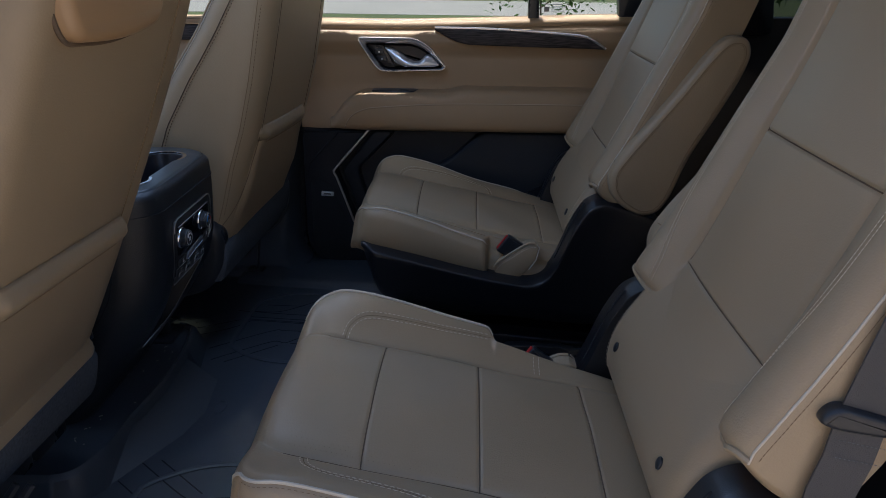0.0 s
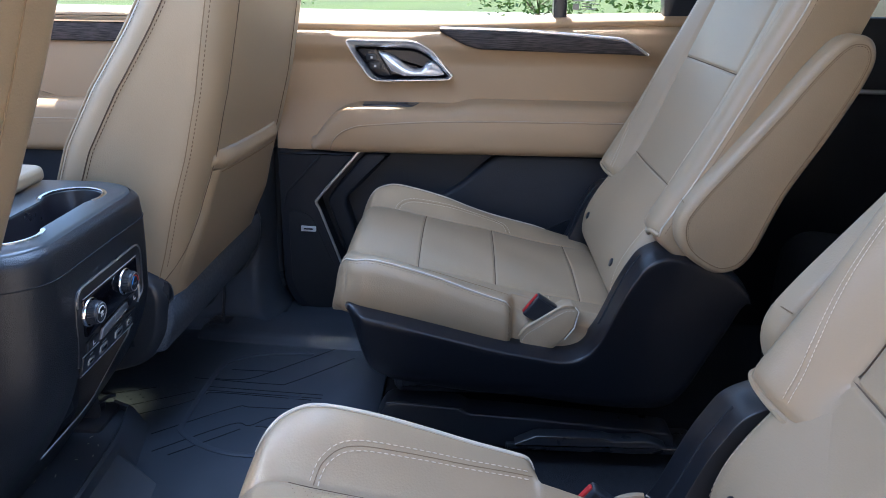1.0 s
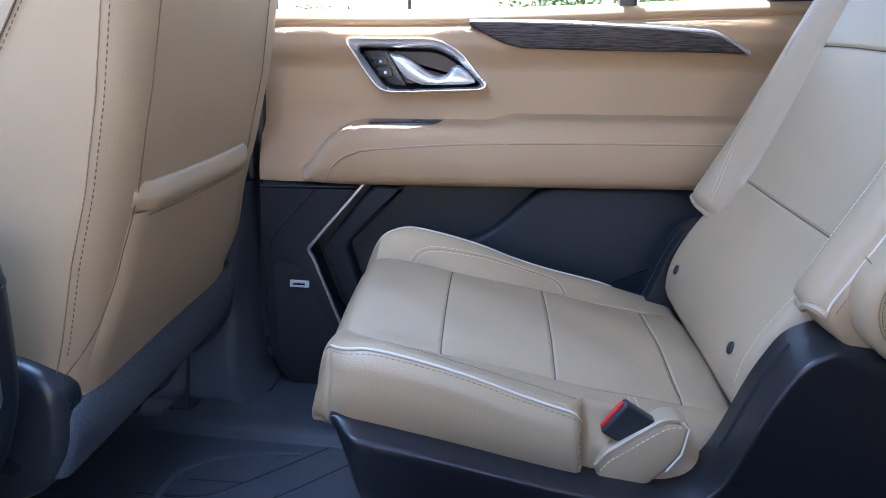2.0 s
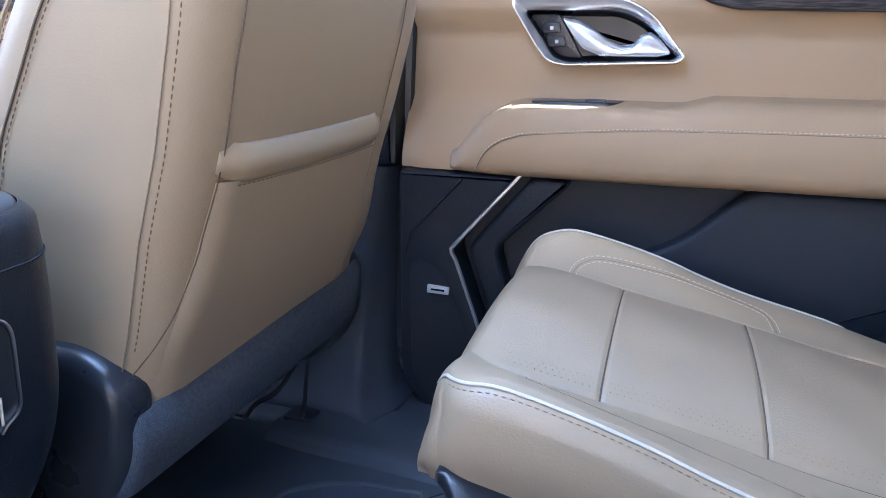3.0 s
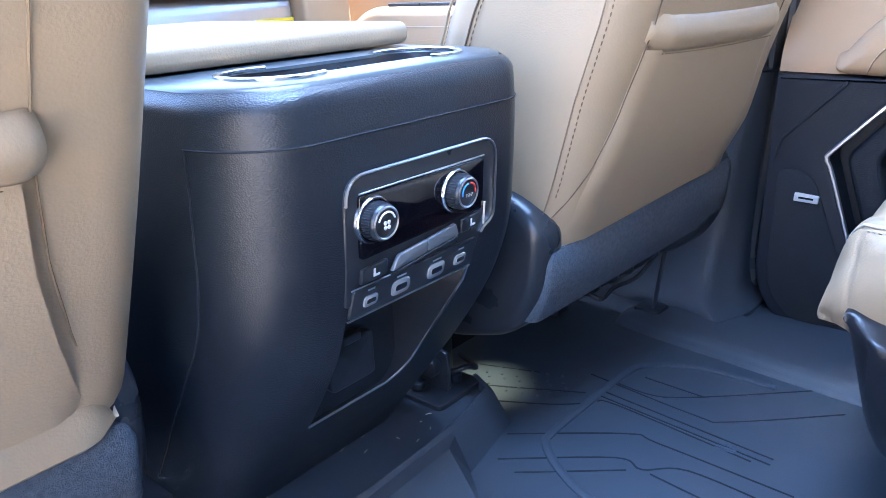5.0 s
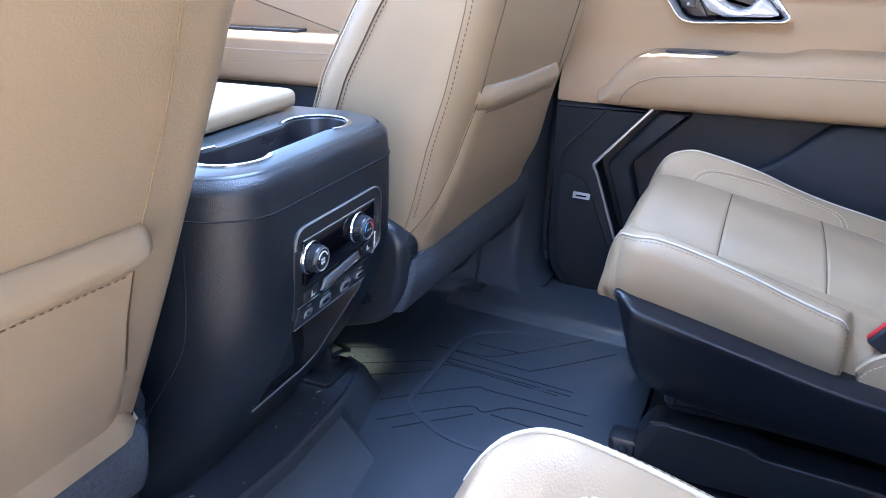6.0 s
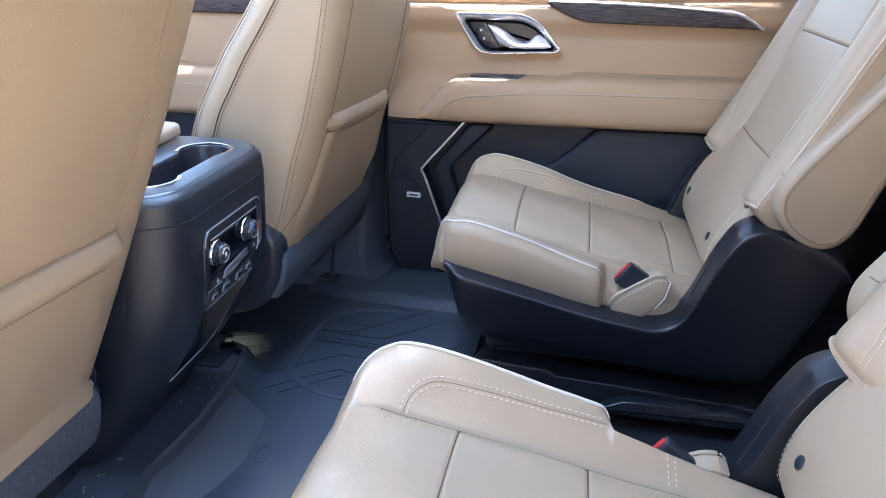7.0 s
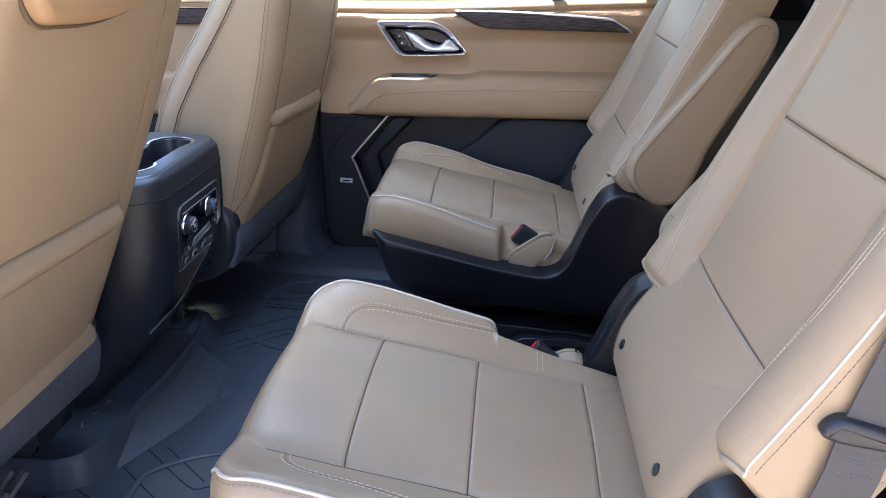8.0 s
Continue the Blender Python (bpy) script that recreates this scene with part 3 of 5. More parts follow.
    for x in np.linspace(-0.95, 0.62, 70):
        out = 0.930 - 0.022 * step((x + 0.31) / 0.04) * step((-0.08 - x) / 0.10)
        head.append([Vector((x, q[0], q[1])) for q in rounded([(0.69, 1.20), (0.69, 1.11), (out, 1.09), (out, 1.20)], 0.006, 3)])
    part("upper_frame_sun_mask", loft(head), SMOOTH_BLACK, d, "black upper window frame, widened out of view to mask the sun")
    part("window_seal", tube([(-0.39, 0.874, 0.694), (0.0, 0.874, 0.698), (0.49, 0.874, 0.713)], 0.006, 6), SMOOTH_BLACK, d)
    part("quarter_frame", slab(rounded([(0.475, 0.70), (0.62, 0.70), (0.62, 1.15), (0.44, 1.15), (0.465, 0.80)], 0.01), 0.858, 0.900, 0.006, far), SMOOTH_BLACK, d, "black frame at the rear of the window")
    for a, b, nm in ((-0.42, 0.228, "pane"), (0.254, 0.50, "quarter_pane")):
        p = part(nm, slab([(a, 0.66), (b, 0.66), (b, 1.18), (a, 1.18)], 0.884, 0.888, 0.001, far, 1), GLASS, d, "clear side window glass")
        p.visible_shadow = False
    st = part("window_print", slab([(0.270, 0.728), (0.284, 0.728), (0.284, 0.741), (0.270, 0.741)], 0.8815, 0.8832, 0.0003, far, 1), KEY, d, "small grey glazing print on the quarter pane")
    part("print_bar", join(*[slab([(a, b), (a + w, b), (a + w, b + 0.002), (a, b + 0.002)], 0.8815, 0.8832, 0.0002, far, 1) for a, b, w in ((0.290, 0.729, 0.034), (0.290, 0.7345, 0.024), (0.290, 0.740, 0.040), (0.270, 0.747, 0.050))]), KEY, st)
    part("door_seal", tube([(-0.404, 0.850, 0.72), (-0.418, 0.846, 0.41), (-0.432, 0.838, 0.10), (-0.42, 0.836, 0.0), (-0.37, 0.836, -0.055)], 0.012, 8), SMOOTH_BLACK, d, "black rubber door seal")
    return d


rear_door()


def front_door(s, name, label):
    d = thing(name, label, "car door", kind="structure")

    def pl(a, b, t):
        return Vector((a, s * t, b))
    part("upper_panel", slab(rounded([(-1.55, 0.39), (-0.53, 0.39), (-0.52, 0.69), (-1.55, 0.69)], 0.01), 0.846, 0.90, 0.012, pl), VINYL, d, "soft tan upper door panel")
    part("sill_cap", slab(rounded([(-1.55, 0.685), (-0.52, 0.685), (-0.52, 0.706), (-1.55, 0.706)], 0.008), 0.832, 0.90, 0.008, pl), VINYL, d)
    part("wood_trim", slab(rounded([(-1.35, 0.684), (-0.56, 0.684), (-0.56, 0.642), (-1.35, 0.642)], 0.012), 0.834, 0.85, 0.003, pl), WOOD, d, "dark open-pore wood trim strip")
    part("chrome_strip", tube([(-1.36, s * 0.832, 0.687), (-0.56, s * 0.832, 0.687)], 0.003, 6), CHROME, d)
    arm = part("armrest", slab(rounded([(-1.38, 0.395), (-0.55, 0.395), (-0.55, 0.515), (-1.30, 0.515), (-1.38, 0.46)], [0.03, 0.03, 0.03, 0.04, 0.04]), 0.770, 0.85, 0.022, pl, 4), VINYL, d, "padded tan armrest")
    part("stitching", stitches([(-1.36, s * 0.7688, 0.475), (-0.56, s * 0.7688, 0.475)], 0.006, 0.004, 0.0009), THREAD, arm)
    part("switch_panel", slab(rounded([(-1.25, 0.79), (-1.02, 0.79), (-1.02, 0.83), (-1.25, 0.83)], 0.01), 0.512, 0.522, 0.002, lambda a, b, t: Vector((a, s * b, t))), SMOOTH_BLACK, d)
    part("lower_panel", slab(rounded([(-1.55, -0.05), (-0.52, -0.05), (-0.52, 0.40), (-1.55, 0.40)], 0.03), 0.80, 0.88, 0.01, pl), BLACK, d, "black grained lower door panel")
    p = part("pane", slab([(-1.30, 0.68), (-0.53, 0.68), (-0.53, 1.18), (-1.0, 1.18)], 0.884, 0.888, 0.001, pl, 1), GLASS, d, "clear side window glass")
    p.visible_shadow = False
    return d


front_door(1, "door_2", "closed front passenger door with tan panel and wood trim")
front_door(-1, "door_3", "closed driver door with tan panel and wood trim")

# pillars and sills
for s, nm in ((1, "far"), (-1, "near")):
    def pl(a, b, t, s=s):
        return Vector((a, s * t, b))
    foot = []
    for z, x0, xc, yi, d, xr, r in ((0.405, -0.545, -0.432, 0.790, 0.0, -0.425, 0.022), (0.30, -0.548, -0.447, 0.785, 0.0, -0.428, 0.020), (0.20, -0.555, -0.459, 0.775, 0.0, -0.430, 0.018), (0.12, -0.57, -0.467, 0.760, 0.002, -0.430, 0.016), (0.07, -0.59, -0.467, 0.743, 0.005, -0.428, 0.014), (0.042, -0.61, -0.458, 0.724, 0.010, -0.422, 0.012), (0.028, -0.625, -0.444, 0.708, 0.016, -0.412, 0.010), (0.019, -0.635, -0.424, 0.696, 0.022, -0.395, 0.008), (-0.02, -0.636, -0.423, 0.695, 0.022, -0.394, 0.008)):
        foot.append([pl(q[0], z, q[1]) for q in rounded([(x0, 0.872), (x0, yi), (xc - 0.05, yi), (xc, yi - d), (xr, yi + 0.045), (xr, 0.872)], [0.002, 0.02, 0.03, r, 0.02, 0.002], 5)])
    tagged(part("trim_%s_belt_pillar_lower" % nm, loft(foot), PILLAR_TRIM, sharp=60), "black lower centre pillar trim flaring into the sill", "pillar", kind="structure")
    flat("trim_%s_belt_pillar_upper" % nm, rounded([(-0.55, 0.405), (-0.415, 0.405), (-0.40, 1.2), (-0.50, 1.2)], 0.012), 0.80, 0.87, pl, BLACK, "black upper centre pillar trim", "pillar", 0.015)
    flat("trim_%s_sill" % nm, rounded([(-1.55, -0.10), (0.62, -0.10), (0.62, 0.012), (-1.55, 0.012)], 0.010), 0.655, 0.83, pl, PILLAR_TRIM if s > 0 else SHELL, "black ribbed door sill trim", "door sill", 0.02)



# ---- second-row captain chairs ----
BACK = spline([(0.304, 0.258), (0.313, 0.334), (0.392, 0.478), (0.466, 0.664), (0.512, 0.785), (0.548, 0.905), (0.565, 0.97)], 12)
BACK_S = np.concatenate([[0], np.cumsum([np.linalg.norm(b - a) for a, b in zip(BACK, BACK[1:])])])


def back_at(u):
    """Point and forward normal of the backrest face at length u up from its foot."""
    x = np.interp(u, BACK_S, [p[0] for p in BACK])
    z = np.interp(u, BACK_S, [p[1] for p in BACK])
    e = 0.01
    dx = np.interp(u + e, BACK_S, [p[0] for p in BACK]) - np.interp(u - e, BACK_S, [p[0] for p in BACK])
    dz = np.interp(u + e, BACK_S, [p[1] for p in BACK]) - np.interp(u - e, BACK_S, [p[1] for p in BACK])
    n = math.hypot(dx, dz) + 1e-9
    return x, z, -dz / n, dx / n


def u_of_z(z):
    return float(np.interp(z, [p[1] for p in BACK], BACK_S))


SEAM_X = (-0.043, 0.093, 0.243)
HALF = 0.238
BACK_HALF = 0.225
INSERT = 0.140


RISE_X = (-0.186, -0.166, -0.140, -0.112, -0.062, 0.0, 0.05, 0.12, 0.20, 0.30)
RISE_IN = spline(list(zip(RISE_X, (0.004, 0.014, 0.025, 0.032, 0.030, 0.024, 0.015, 0.005, 0.002, 0.0))), 8)
RISE_OUT = spline(list(zip(RISE_X, (0.004, 0.014, 0.026, 0.034, 0.033, 0.028, 0.020, 0.011, 0.006, 0.0))), 8)


FULLER = spline(list(zip(RISE_X, (0.0, 0.002, 0.006, 0.010, 0.014, 0.016, 0.019, 0.021, 0.012, 0.0))), 8)


def seat_top(x, v, fuller=0.0):
    """Height of the cushion's top; fuller: how far the inner bolster is plumped up."""
    a = abs(v)
    z = 0.323 - 0.2 * (x + 0.039) - 0.005 * min(1, a / INSERT) ** 2
    rise = RISE_IN if v < 0 else RISE_OUT
    z += float(np.interp(x, [p[0] for p in rise], [p[1] for p in rise])) * step((a - 0.130) / 0.090)
    if v < 0 and fuller:
        z += fuller * float(np.interp(x, [p[0] for p in FULLER], [p[1] for p in FULLER])) * step((a - 0.135) / 0.075)
    z += 0.0009 * math.sin(31 * x + 40 * v) + 0.0007 * math.sin(47 * v - 19 * x + 1)
    if v < 0:
        z -= 0.022 * step((x - 0.106) / 0.022) * step((a - 0.195) / 0.02)
    z -= groove(a - INSERT, 0.003, 0.003) * step((x + 0.16) / 0.05) * step((0.27 - x) / 0.03)
    if a < INSERT:
        for s in SEAM_X:
            z -= groove(x - s, 0.0019, 0.0022)
        z += (0.004 + 0.009 * (1 - (a / INSERT) ** 2)) * step((x + 0.19) / 0.06) * (1 - 0.5 * step((x - 0.05) / 0.2)) * min(1, (INSERT - a) / 0.012)
    d = (-0.186 + 0.033) - x
    front = 1 - math.sqrt(max(0, 1 - (d / 0.033) ** 2)) if d > 0 else 0.0
    z -= 0.085 * front
    e = a - (HALF - 0.026)
    if e > 0:
        z -= (0.026 - math.sqrt(max(0, 0.026 ** 2 - e * e))) * (1 - front)
    d = x - 0.296
    if d > 0:
        z -= 0.03 * (1 - math.sqrt(max(0, 1 - (d / 0.022) ** 2)))
    return z


def plan_width(x):
    """How far the cushion's width is drawn in towards its rounded front corners."""
    if x > -0.125:
        return 1.0
    if x > -0.160:
        return (0.225 - (0.037 - math.sqrt(0.037 ** 2 - (-0.125 - x) ** 2))) / 0.225
    return (0.2 - 0.038 * step((-0.160 - x) / 0.03)) / 0.225


def captain_chair(yc, o, label, slump=0.0, fuller=0.0, broad=-1):
    """slump: how far the buckle and its sleeve hang back and down; broad: the side on which the backrest is broader."""
    ob = thing("captain_chair", label, "car seat", "second-row captain chairs")

    def cushion_top(x, v):
        return seat_top(x, v, fuller)

    def at(x, v, z):
        return Vector((x, yc + o * v, z))

    xs = spaced(-0.186, 0.318, 64, SEAM_X, 0.006)
    xs = sorted(set(xs) | {round(-0.186 + 0.033 * (1 - math.cos(k / 14 * math.pi / 2)), 5) for k in range(14)} | {0.116, 0.120, 0.124, 0.300, 0.306, 0.311, 0.315})
    vs = spaced(-HALF, HALF, 60, (-INSERT, INSERT), 0.008)
    vs = sorted(set(vs) | {s * round(HALF - 0.026 * (1 - math.sin(k / 8 * math.pi / 2)), 5) for k in range(8) for s in (-1, 1)})
    def wide(x, v):
        """Sideways place on the cushion, drawn in at the buckle pocket."""
        return v * plan_width(x) * (1 - 0.08 * step((x - 0.114) / 0.006) * step((-v - 0.16) / 0.05))

    def on(x, v, d):
        return at(x, wide(x, v), cushion_top(x, v) + d)

    def skirt(f, out, fwd):
        def ring(x, v):
            z0 = cushion_top(x, v)
            z1 = min(z0 - 0.004, 0.262 - 0.22 * (x + 0.19))
            g = f ** 0.6
            k = plan_width(x) * (1 - g) + (0.3 * plan_width(x) + 0.7) * g
            notch = 0.08 * step((x - 0.114) / 0.006) * step((-v - 0.16) / 0.05)
            return at(max(x, -0.186 + fwd), v * k * (1 + out - notch), z0 + (z1 - z0) * f)
        return ring
    cushion = part("seat_cushion", pad(xs, vs, lambda x, v: at(x, wide(x, v), cushion_top(x, v)), skirt(1.0, -0.10, 0.034), skirt(0.14, 0.008, 0.0), skirt(0.34, 0.010, -0.002), skirt(0.6, -0.008, 0.003), skirt(0.85, -0.045, 0.016)), LEATHER, ob, "tan leather seat cushion with flat centre and raised bolsters", 75)
    for sg in (-1, 1):
        end = 0.116 if sg < 0 else 0.215
        crest = [on(x, sg * (0.2155 if sg < 0 and fuller else 0.224), 0.0012) for x in [-0.186 + 0.033 * (1 - math.cos(k / 10 * math.pi / 2)) for k in range(4 if sg > 0 else 6, 10)] + list(np.linspace(-0.152, end, 70))]
        part("piping", tube(crest, lambda t: (0.0021 if fuller else 0.0016) * min(1, 0.3 + 14 * t, 0.3 + 14 * (1 - t)), 7), PIPING, cushion, "cream piping along the bolster")
        tail = [(0.05, 0.188), (end - 0.004, 0.192)] if sg < 0 else [(0.05, 0.188), (0.105, 0.186), (0.124, 0.174), (0.130, 0.146)]
        mid = spline([(-0.106, 0.142), (-0.099, 0.163), (-0.075, 0.179), (-0.02, 0.185)] + tail, 10)
        for off in (-0.0042, 0.0042) if fuller or sg > 0 else ():
            row = []
            for q0, q1 in zip(mid, mid[1:]):
                d = (q1 - q0) / (np.linalg.norm(q1 - q0) + 1e-9)
                row.append((q0[0] - d[1] * off, q0[1] + d[0] * off))
            part("stitching", stitches([on(p, sg * q, 0.0009) for p, q in row], 0.0070, 0.0048, 0.0007 if fuller else 0.0005), THREAD, cushion)
        part("bolster_seam", tube([on(p, sg * q, 0.0001) for p, q in mid], 0.0006, 5), SEAM_TAN, cushion)
        for gap in (0.0, 0.008) if sg < 0 else ():
            part("stitching", stitches([on(0.178 + gap, sg * b, 0.0007) for b in np.linspace(0.146, 0.200, 12)]), THREAD, cushion)
        part("stitching", stitches([on(x, sg * (0.2225 if sg < 0 and fuller else 0.2285), 0.0005) for x in np.linspace(-0.155, end, 60)], 0.0064, 0.0038, 0.0005), SEAM_TAN, cushion)
    part("stitching", stitches([at(0.1125, -0.2435, z) for z in np.linspace(0.285, 0.235, 12)], 0.006, 0.004, 0.0005), SEAM_BROWN, cushion)
    holes = []
    for k in range(62):
        for r in range(3):
            for sg in (-1, 1):
                x, v = -0.125 + 0.006 * k + 0.003 * (r % 2), sg * (0.119 + 0.0055 * r)
                if min(abs(x - q) for q in SEAM_X) > 0.006:
                    c = at(x, v, cushion_top(x, v) + 0.0004)
                    holes.append(([c + Vector((0.00045 * math.cos(a), 0.00045 * math.sin(a), 0)) for a in (0.3, 1.35, 2.4, 3.45, 4.5, 5.55)] + [c - Vector((0, 0, 0.0012))], [(i, (i + 1) % 6, 6) for i in range(6)]))
    part("perforation", join(*holes), SEAM_TAN, cushion, "fine perforations in the leather insert", kind="stuff")
    for s in SEAM_X:
        w = INSERT
        part("cross_seam", tube([at(s, v, cushion_top(s, v) + 0.0006) for v in np.linspace(-w, w, 24)], 0.0008, 5), SEAM, cushion)
    for sg in (-1, 1):
        part("long_seam", tube([at(x, sg * INSERT, cushion_top(x, sg * INSERT) + 0.0003) for x in np.linspace(-0.13, 0.243, 50)], 0.0006, 5), SEAM, cushion)
    # lower backrest flap
    u1 = u_of_z(0.455)

    def flap(u, v):
        x, z, nx, nz = back_at(u)
        e, h = abs(v) - 0.165, 0.012 * step(u / 0.03)
        if e > 0:
            h -= 0.03 - math.sqrt(max(0, 0.03 ** 2 - e * e))
        h += 0.008 * math.sin(math.pi * min(1, u / u1))
        return at(x + nx * h, v, z + nz * h)

    def behind(dep):
        def f(u, v):
            x, z, nx, nz = back_at(u)
            return at(x - nx * dep, v * 0.97, z - nz * dep)
        return f
    lower = part("lower_back_flap", pad(np.linspace(0, u1 + 0.02, 24), spaced(-0.195, 0.195, 36), flap, behind(0.07)), LEATHER, ob, "tan leather flap at the foot of the backrest", 70)
    for sg in (-1, 1):
        part("anchor_button", disc(0.0068, 0.003, 16, lambda a, b, t, sg=sg: at(*(lambda q: (q[0] + q[2] * (0.0185 + t), sg * 0.133 + a, q[1] + q[3] * (0.0185 + t)))(back_at(u_of_z(0.328) + b))), 0.001), SMOOTH_BLACK, lower, "small black anchor marker button")
    part("stitching", stitches([flap(u, s * 0.172) + Vector((-0.001, 0, 0.0006)) for s in (-1,) for u in np.linspace(0.02, u1 - 0.03, 30)], 0.0066, 0.004, 0.0004), THREAD, lower)
    # main backrest
    ua, ub, utop = u_of_z(0.468), u_of_z(0.656), BACK_S[-1]
    foot = u_of_z(0.402)

    def face_h(u, v):
        a = abs(v)
        up = step((u - foot + 0.012) / 0.024)
        h = 0.014 + float(np.interp(u, (ua, u_of_z(0.76)), (0.030, 0.008))) * step((a - 0.118) / 0.07) * up
        h += 0.006 * math.cos(a / 0.12 * math.pi / 2) * (a < 0.12)
        h -= groove(a - 0.128, 0.007, 0.005) * step((u - ua + 0.02) / 0.03)
        if a < 0.128:
            h -= groove(u - ub, 0.003, 0.0022) + groove(u - ua, 0.003, 0.0022)
        e = a - (BACK_HALF - 0.03)
        if e > 0:
            h -= 0.030 - math.sqrt(max(0, 0.03 ** 2 - e * e))
        e = u - (utop - 0.05)
        if e > 0:
            h -= 0.05 - math.sqrt(max(0, 0.05 ** 2 - e * e))
        e = (foot + 0.03) - u
        if e > 0 and a > 0.125:
            h -= 0.02 - 0.02 * math.sqrt(max(0, 1 - (e / 0.03) ** 2))
        return h

    def spread(v):
        if v * broad <= 0:
            return v
        return broad * float(np.interp(abs(v), (0, 0.128, 0.182, 0.225), (0, 0.158, 0.204, 0.251)))

    def face(u, v):
        x, z, nx, nz = back_at(u)
        h = face_h(u, v)
        return at(x + nx * h, spread(v), z + nz * h)
    us = spaced(foot, utop, 54, (ua, ub), 0.006)
    vb = spaced(-BACK_HALF, BACK_HALF, 60, (-0.128, 0.128), 0.012)
    vb = sorted(set(vb) | {s * round(BACK_HALF - 0.03 * (1 - math.sin(k / 8 * math.pi / 2)), 5) for k in range(8) for s in (-1, 1)})
    backrest = part("backrest", pad(us, vb, face, lambda u, v: behind(0.085)(u, spread(v))), LEATHER, ob, "tan leather backrest with panelled centre", 75)
    for sg in (-1, 1):
        def lift(u, v, d):
            x, z, nx, nz = back_at(u)
            h = face_h(u, v) + d
            return at(x + nx * h, spread(v), z + nz * h)
        part("long_seam", tube([lift(u, sg * 0.128, 0.001) for u in np.linspace(ua, utop - 0.05, 40)], 0.0008, 5), SEAM, backrest)
        part("piping", tube([lift(u, sg * 0.2225, 0.001) for u in np.linspace(foot + 0.012, utop - 0.02, 44)], 0.0014, 7), PIPING, backrest, "cream piping along the backrest edge")
        part("stitching", stitches([lift(u, sg * 0.2247, 0.0012) for u in np.linspace(foot + 0.02, utop - 0.05, 44)], 0.0056, 0.0040, 0.0005), SEAM_BROWN, backrest)
        part("foot_hem", tube([lift(foot + 0.004 + 0.010 * step((v - 0.19) / 0.03), sg * v, 0.0) for v in np.linspace(0.150, 0.222, 18)], 0.0042, 7), LEATHER, backrest, "rolled hem at the foot of the bolster")
        for gap in (0.0, 0.0052):
            part("stitching", stitches([lift(u, sg * (v + gap), 0.0009) for u, v in zip(np.linspace(foot + 0.02, utop - 0.03, 60), spline([(0.152,), (0.180,), (0.184,), (0.184,), (0.182,)], 15))], 0.0048, 0.0034, 0.0005), THREAD, backrest)
    for u in (ua, ub):
        part("cross_seam", tube([lift(u, v, 0.0008) for v in np.linspace(-0.128, 0.128, 24)], 0.0008, 5), SEAM, backrest)
    # folded-up inner armrest
    outline = spline([(0.430, 0.376), (0.388, 0.392), (0.360, 0.422), (0.355, 0.462), (0.376, 0.502), (0.420, 0.562), (0.466, 0.624), (0.516, 0.696), (0.548, 0.728), (0.580, 0.728), (0.594, 0.702), (0.584, 0.660), (0.552, 0.590), (0.506, 0.500), (0.470, 0.402)], 5, True)
    arm = part("folded_armrest", slab(outline, -0.284, -0.236, 0.013, lambda a, b, t: at(a, t, b), 5), LEATHER, ob, "tan leather armrest folded up beside the backrest")
    part("stitching", stitches([at(a, -0.2842, b) for a, b in inset(outline, 0.0145)[8:62]], 0.0046, 0.0034, 0.0004), SEAM_BROWN, arm)
    part("armrest_welt", tube([at(a, -0.2836, b) for a, b in inset(outline, 0.0120)], 0.0009, 5, True), SEAM_TAN, arm)
    part("armrest_seam", tube([at(0.3650, -0.236, 0.487), at(0.3640, -0.250, 0.485), at(0.3645, -0.264, 0.482), at(0.3680, -0.275, 0.478), at(0.3740, -0.2800, 0.474)], 0.0008, 5), SEAM_TAN, arm)
    # black side shells with the recliner humps
    top = spline([(-0.157, 0.288), (-0.150, 0.2895), (-0.13, 0.285), (-0.02, 0.259), (0.089, 0.233), (0.168, 0.219), (0.205, 0.2145), (0.236, 0.224), (0.26, 0.254), (0.289, 0.329), (0.305, 0.362), (0.319, 0.384), (0.337, 0.396), (0.355, 0.400), (0.387, 0.394), (0.42, 0.386), (0.455, 0.370), (0.480, 0.348), (0.490, 0.325)], 6)
    foot_line = spline([(-0.157, 0.276), (-0.150, 0.245), (-0.141, 0.219), (-0.117, 0.168), (-0.09, 0.151), (-0.059, 0.143), (0.039, 0.129), (0.149, 0.120), (0.257, 0.108), (0.328, 0.104), (0.385, 0.110), (0.415, 0.140), (0.440, 0.195), (0.468, 0.255), (0.490, 0.315)], 6)
    stations = sorted({round(float(p[0]), 4) for p in top + foot_line})

    def hump(x):
        return float(np.interp(x, [p[0] for p in top], [p[1] for p in top]))

    def shell_at(x, sg, low):
        t, b = hump(x) + low, float(np.interp(x, [p[0] for p in foot_line], [p[1] for p in foot_line]))
        h = max(0.004, min(0.030, 0.4 * (t - b)))
        wv = 0.266 - 0.026 * step((-0.125 - x) / 0.03)
        ledge = min(0.006, 0.3 * (t - b))
        return [at(x, sg * q[0], q[1]) for q in rounded([(0.198, b), (wv - 0.030, b), (wv - 0.010, b + h), (wv, t - ledge - 0.3 * h), (wv - 0.001, t - ledge), (0.238, t), (0.198, t)], [0.002, 0.012, 0.02, 0.012, 0.007, 0.006, 0.002], 5)]
    inner = part("inner_side_shell", loft([shell_at(x, -1, 0.0) for x in stations]), SHELL, ob, "black plastic seat side shell", 60)
    part("hump_slit", tube([at(x, -0.224, hump(x) + 0.0006) for x in np.linspace(0.262, 0.318, 14)], 0.0016, 5), GROOVE, inner)
    outer = part("outer_side_shell", loft([shell_at(x, 1, -0.012) for x in stations]), SHELL, ob, "black plastic outer seat shell", 60)
